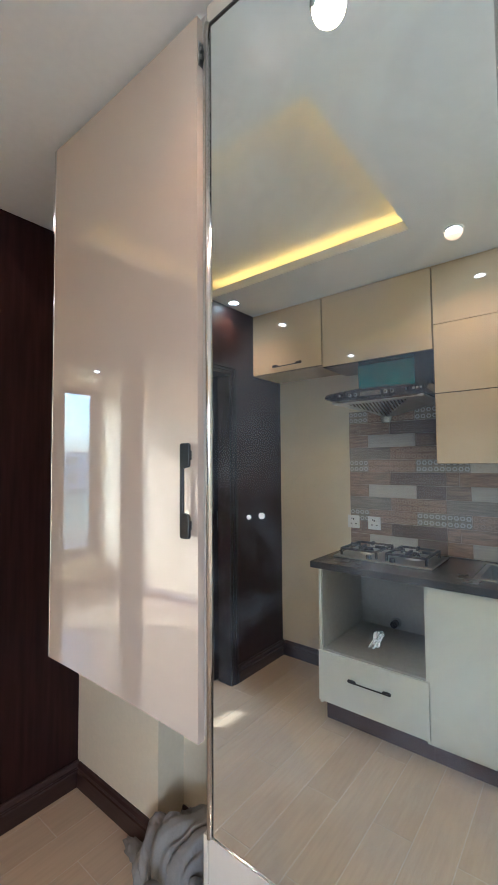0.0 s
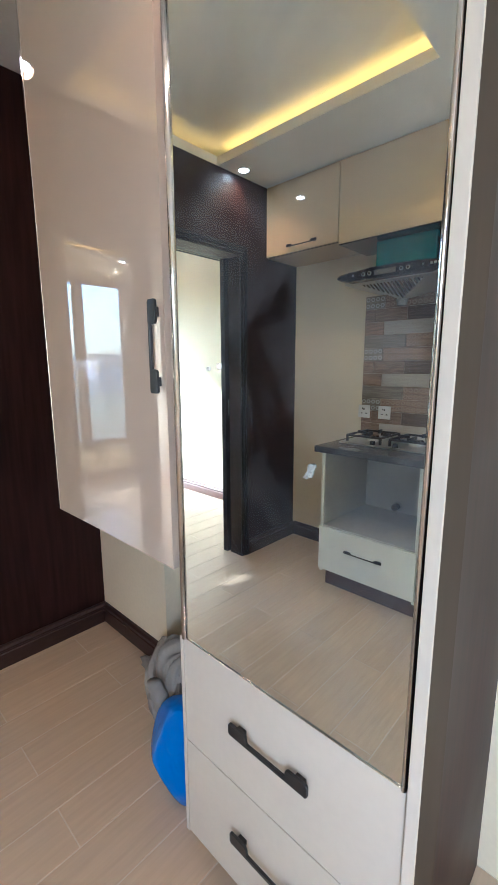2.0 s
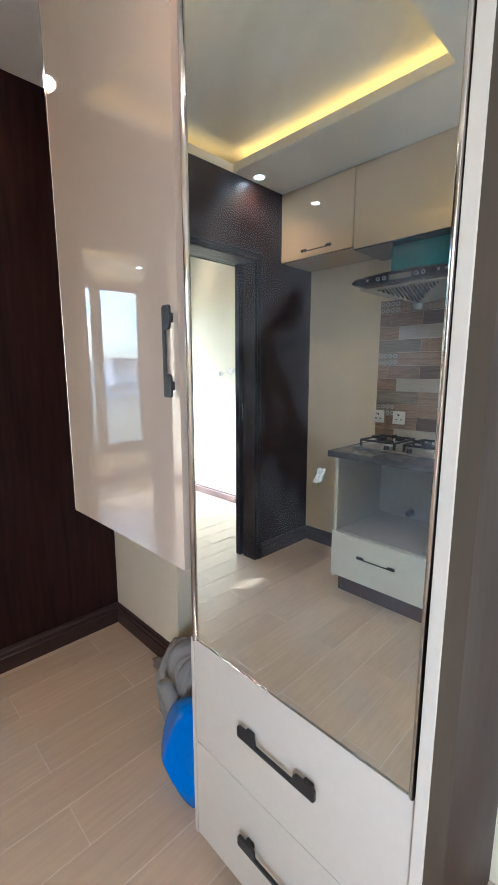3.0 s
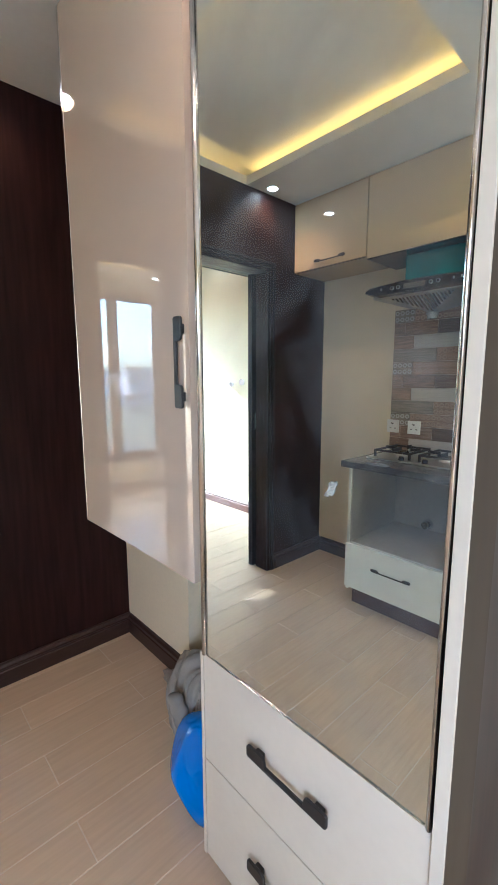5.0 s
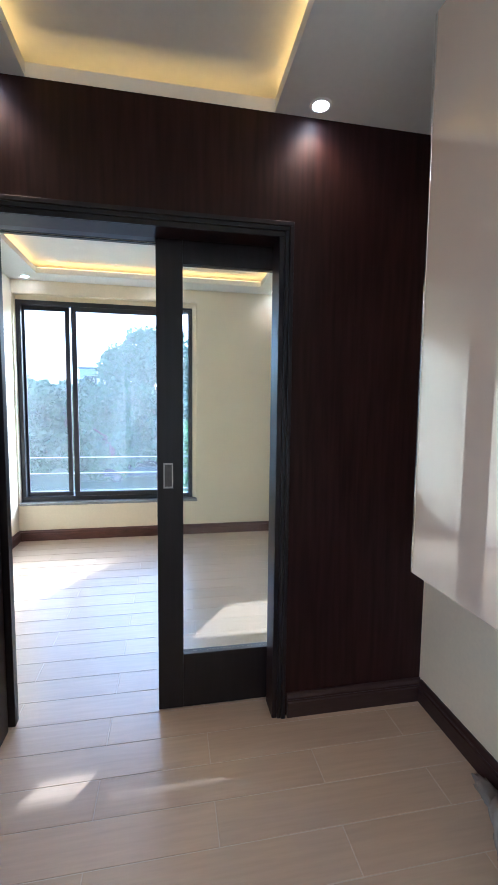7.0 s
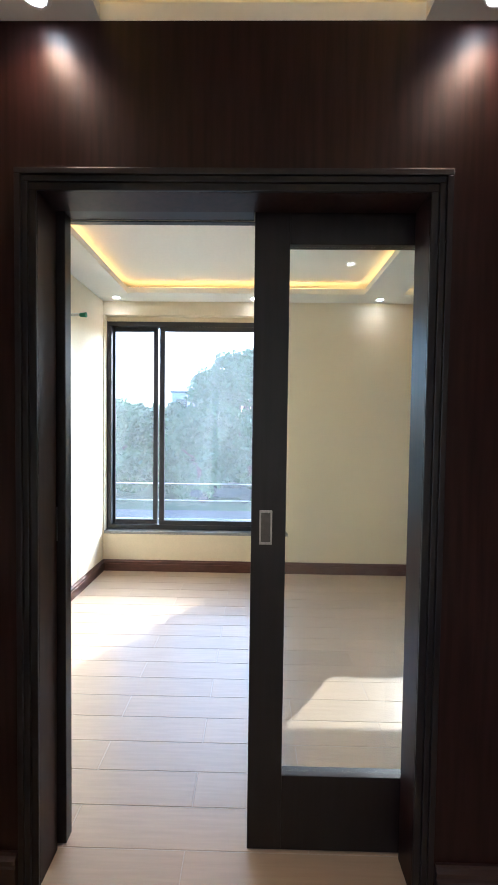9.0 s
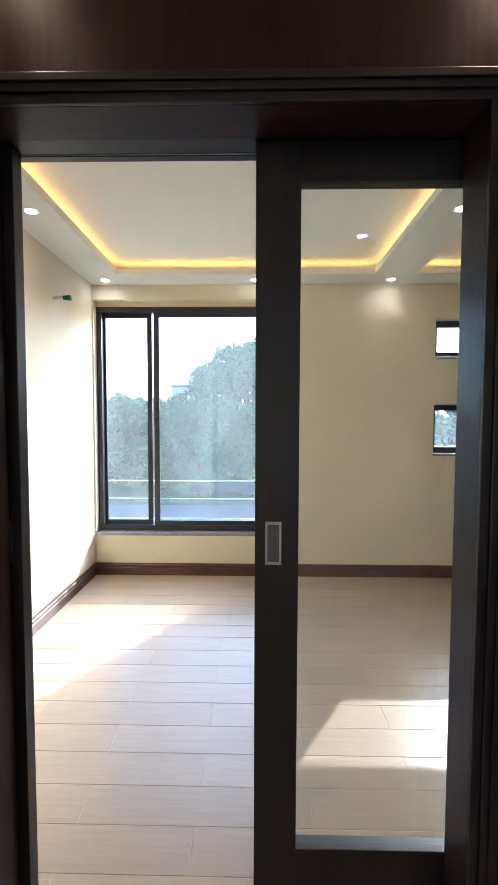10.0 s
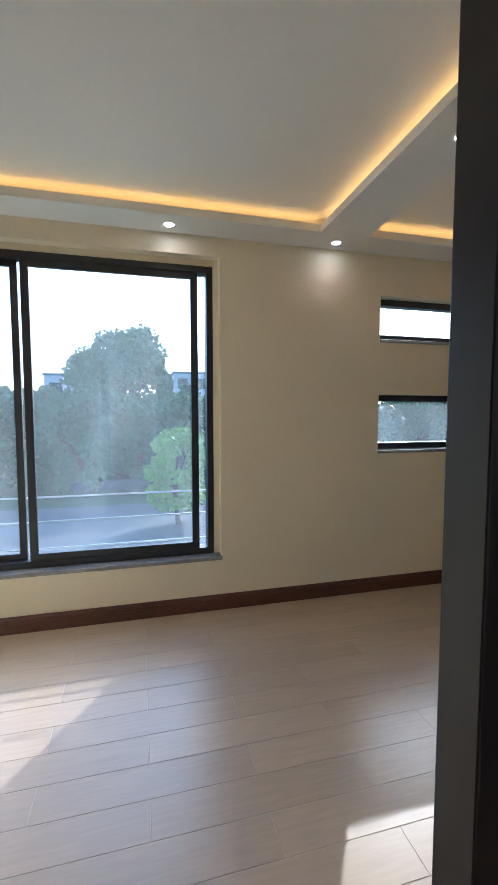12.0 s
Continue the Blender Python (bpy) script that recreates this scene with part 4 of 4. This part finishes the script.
spots = [(-31, -9.5, 6.4, 5.0), (-29.5, -6.5, 6.3, 4.6), (-28, -3.6, 6.2, 5.2), (-27.5, -0.5, 5.6, 4.6), (-33, -1.4, 10.9, 7.2), (-37, 2.5, 7.6, 6.0),
         (-29, 3.5, 6.0, 5.0), (-32, 7.0, 6.2, 5.4), (-30, 11.0, 6.4, 5.5), (-31, 15.5, 6.6, 6.0), (-30, 21, 6.8, 6.2), (-34, 27, 7.5, 7)]
for i, (tx, ty, th, tw) in enumerate(spots):
    tree(tx, ty, th, tw, LEAF_DARK, 40 + i, 24000 if th > 9 else 9000, 0.23)
tree(-19.5, 1.15, 4.1, 2.5, LEAF_LIGHT, 91, 7000, 0.11, "small light green tree beside the road", 0.2)
hv, hf = leaves([(-34 - 2 * (i % 2), -10.5 + i * 1.5, GZ + 1.2, 1.7) for i in range(29)], 16000, 0.2, 5)
hm = bpy.data.meshes.new("hedge")
hm.from_pydata(hv.tolist(), [], hf.tolist())
hm.materials.append(LEAF_DARK)
tagged(new("hedge", hm), "dense dark hedge along the garden", "hedge", kind="stuff")


def building(x, y, w, d, h, floors, cols):
    t = thing("far_building", (x, y, GZ), "pale flat-roofed building far behind the trees", "building", "far buildings")
    part("wall", block((x - d, y - w / 2, GZ), (x, y + w / 2, GZ + h)), FACADE, t)
    part("roof", block((x - d - 0.2, y - w / 2 - 0.2, GZ + h), (x + 0.2, y + w / 2 + 0.2, GZ + h + 0.35)), ROOF, t)
    for f in range(floors):
        for c in range(cols):
            yy = y - w / 2 + w * (c + 0.5) / cols
            z = GZ + h * (f + 0.35) / floors
            part("window", block((x - 0.02, yy - w / cols * 0.28, z), (x + 0.05, yy + w / cols * 0.28, z + h / floors * 0.45)), BLACK_GLOSS, t)


building(-75, -20.5, 9, 8, 7.4, 2, 3)
building(-72, -31.5, 10, 8, 6.2, 2, 4)
building(-78, -44, 12, 9, 7.0, 2, 4)
building(-70, -10.8, 6.5, 8, 10.3, 2, 2)
building(-66, -6.2, 5.5, 8, 10.6, 2, 3)
building(-70, 10.5, 11, 9, 11.0, 3, 4)

car = thing("parked_car", (-27.3, -2.0, GZ), "dark grey car parked by the roadside", "car")
cb = prism([(-2.1, 0.35), (-2.1, 0.75), (-1.2, 0.88), (-0.6, 1.38), (0.75, 1.40), (1.5, 0.92), (2.1, 0.82), (2.1, 0.35)], "x", -0.8, 0.8)
bmesh.ops.bevel(cb, geom=cb.edges[:], offset=0.08, segments=3, affect="EDGES")
part("body", moved(cb, pose(-27.3, -2.0, GZ)), CAR_PAINT, car)
for s in (-1, 1):
    part("side_window", moved(prism([(-0.95, 0.92), (-0.55, 1.30), (0.68, 1.32), (1.2, 0.95)], "x", s * 0.80, s * 0.812), pose(-27.3, -2.0, GZ)), BLACK_GLOSS, car)
    for wy in (-1.3, 1.3):
        wh = part("wheel", moved(disc(0.32, 0.2, 24), pose(-27.3 + s * 0.74, -2.0 + wy, GZ + 0.32, 0, 90)), TYRE, car)
        part("rim", moved(disc(0.2, 0.02, 20), pose(-27.3 + s * 0.845, -2.0 + wy, GZ + 0.32, 0, 90)), CUP, wh)


# ---- backsplash tiles, one by one ----
TL, TH = 0.317, 0.0832
bed = structure("backsplash", block((-1.345, K0 + 0.0005, 0.911), (0.90, K0 + 0.004, 1.845)), GROUT, "brown printed brick-pattern wall tiles", "tiles")
cache = {}


def tile_mesh(w, h, t, mats):
    key = (round(w, 3), round(h, 3), mats)
    if key not in cache:
        bm = block((0, 0, 0), (w, t, h), 0.0012, segments=1)
        if len(mats) > 1:
            pat = bmesh.new()
            n = max(2, round(w / 0.034))
            for i in range(n):
                for j in range(2):
                    cx, cz = (i + 0.5) * w / n, (j + 0.5) * h / 2
                    r = 0.0158
                    ring = [[pat.verts.new((cx + q * math.cos(math.tau * k / 6), t + 0.0004, cz + q * math.sin(math.tau * k / 6))) for k in range(6)] for q in (r, r * 0.5)]
                    for k in range(6):
                        f = pat.faces.new((ring[0][k], ring[1][k], ring[1][(k + 1) % 6], ring[0][(k + 1) % 6]))
                        f.material_index = 1
            me = bpy.data.meshes.new("tmp")
            pat.to_mesh(me)
            pat.free()
            bm.from_mesh(me)
            bpy.data.meshes.remove(me)
        me = bpy.data.meshes.new("tile")
        bm.to_mesh(me)
        bm.free()
        for m in mats:
            me.materials.append(m)
        cache[key] = me
    return cache[key]


LATT, HEX = (T_GREY, T_PRINT), (T_BROWN, T_PRINT_B)
PATTERN = (((0.22, LATT), (0.5, HEX), (0.28, LATT)), ((0.12, (T_BROWN,)), (0.34, (T_BROWN,)), (0.54, (T_DARK,))),
           ((0.22, (T_BROWN,)), (0.50, (T_WHITE,)), (0.28, (T_DARK,))), ((0.46, (T_GREY,)), (0.54, HEX)))
for r in range(11):
    z0 = 0.914 + r * 0.0845
    k = (2 - r) % 4
    for s in range(4):
        x = -1.343 + s * 0.634
        for f, mats in PATTERN[k if s % 2 == 0 else (k + (1 if k != 2 else 0) * 0) % 4]:
            w = f * 0.634
            if x + w < 0.90 and (z0 + 0.08 < 1.48 or x < -0.70):
                t = new("tile", tile_mesh(w - 0.002, 0.0825, 0.004, mats))
                t.location = (x, K0 + 0.0042, z0)
                t.parent = bed
            x += w

# ---- floor planks, one by one ----
plank_cache = {}


def plank_mesh(length):
    key = round(length, 3)
    if key not in plank_cache:
        bm = block((0, 0, -0.003), (0.1565, length, 0.0), 0.0008, segments=1)
        me = bpy.data.meshes.new("plank")
        bm.to_mesh(me)
        bm.free()
        me.materials.append(PLANK)
        plank_cache[key] = me
    return plank_cache[key]


def lay(x, y0, y1):
    if y1 - y0 < 0.02:
        return
    p = new("plank", plank_mesh(y1 - y0 - 0.0035))
    p.location = (x + 0.00175, y0 + 0.00175, 0)
    p.parent = floor


row = -13
while True:
    x = -2.698 + row * 0.16
    if x > EX:
        break
    lo, hi = (LY, RY) if x < -2.1 else ((K0, W0 + 0.13) if x > -2.02 else (OP0, OP1))
    if -2.14 < x < -2.02:
        lo, hi = LY, RY
    if x > -2.02 - 0.16 and x < -2.02:
        lo, hi = min(OP0, K0), max(OP1, W0)
    y = -0.325 - 0.83 * 4 + (0.415 if row % 2 else 0.0)
    while y < hi:
        if y + 0.83 > lo:
            lay(x, max(y, lo), min(y + 0.83, hi))
        y += 0.83
    row += 1
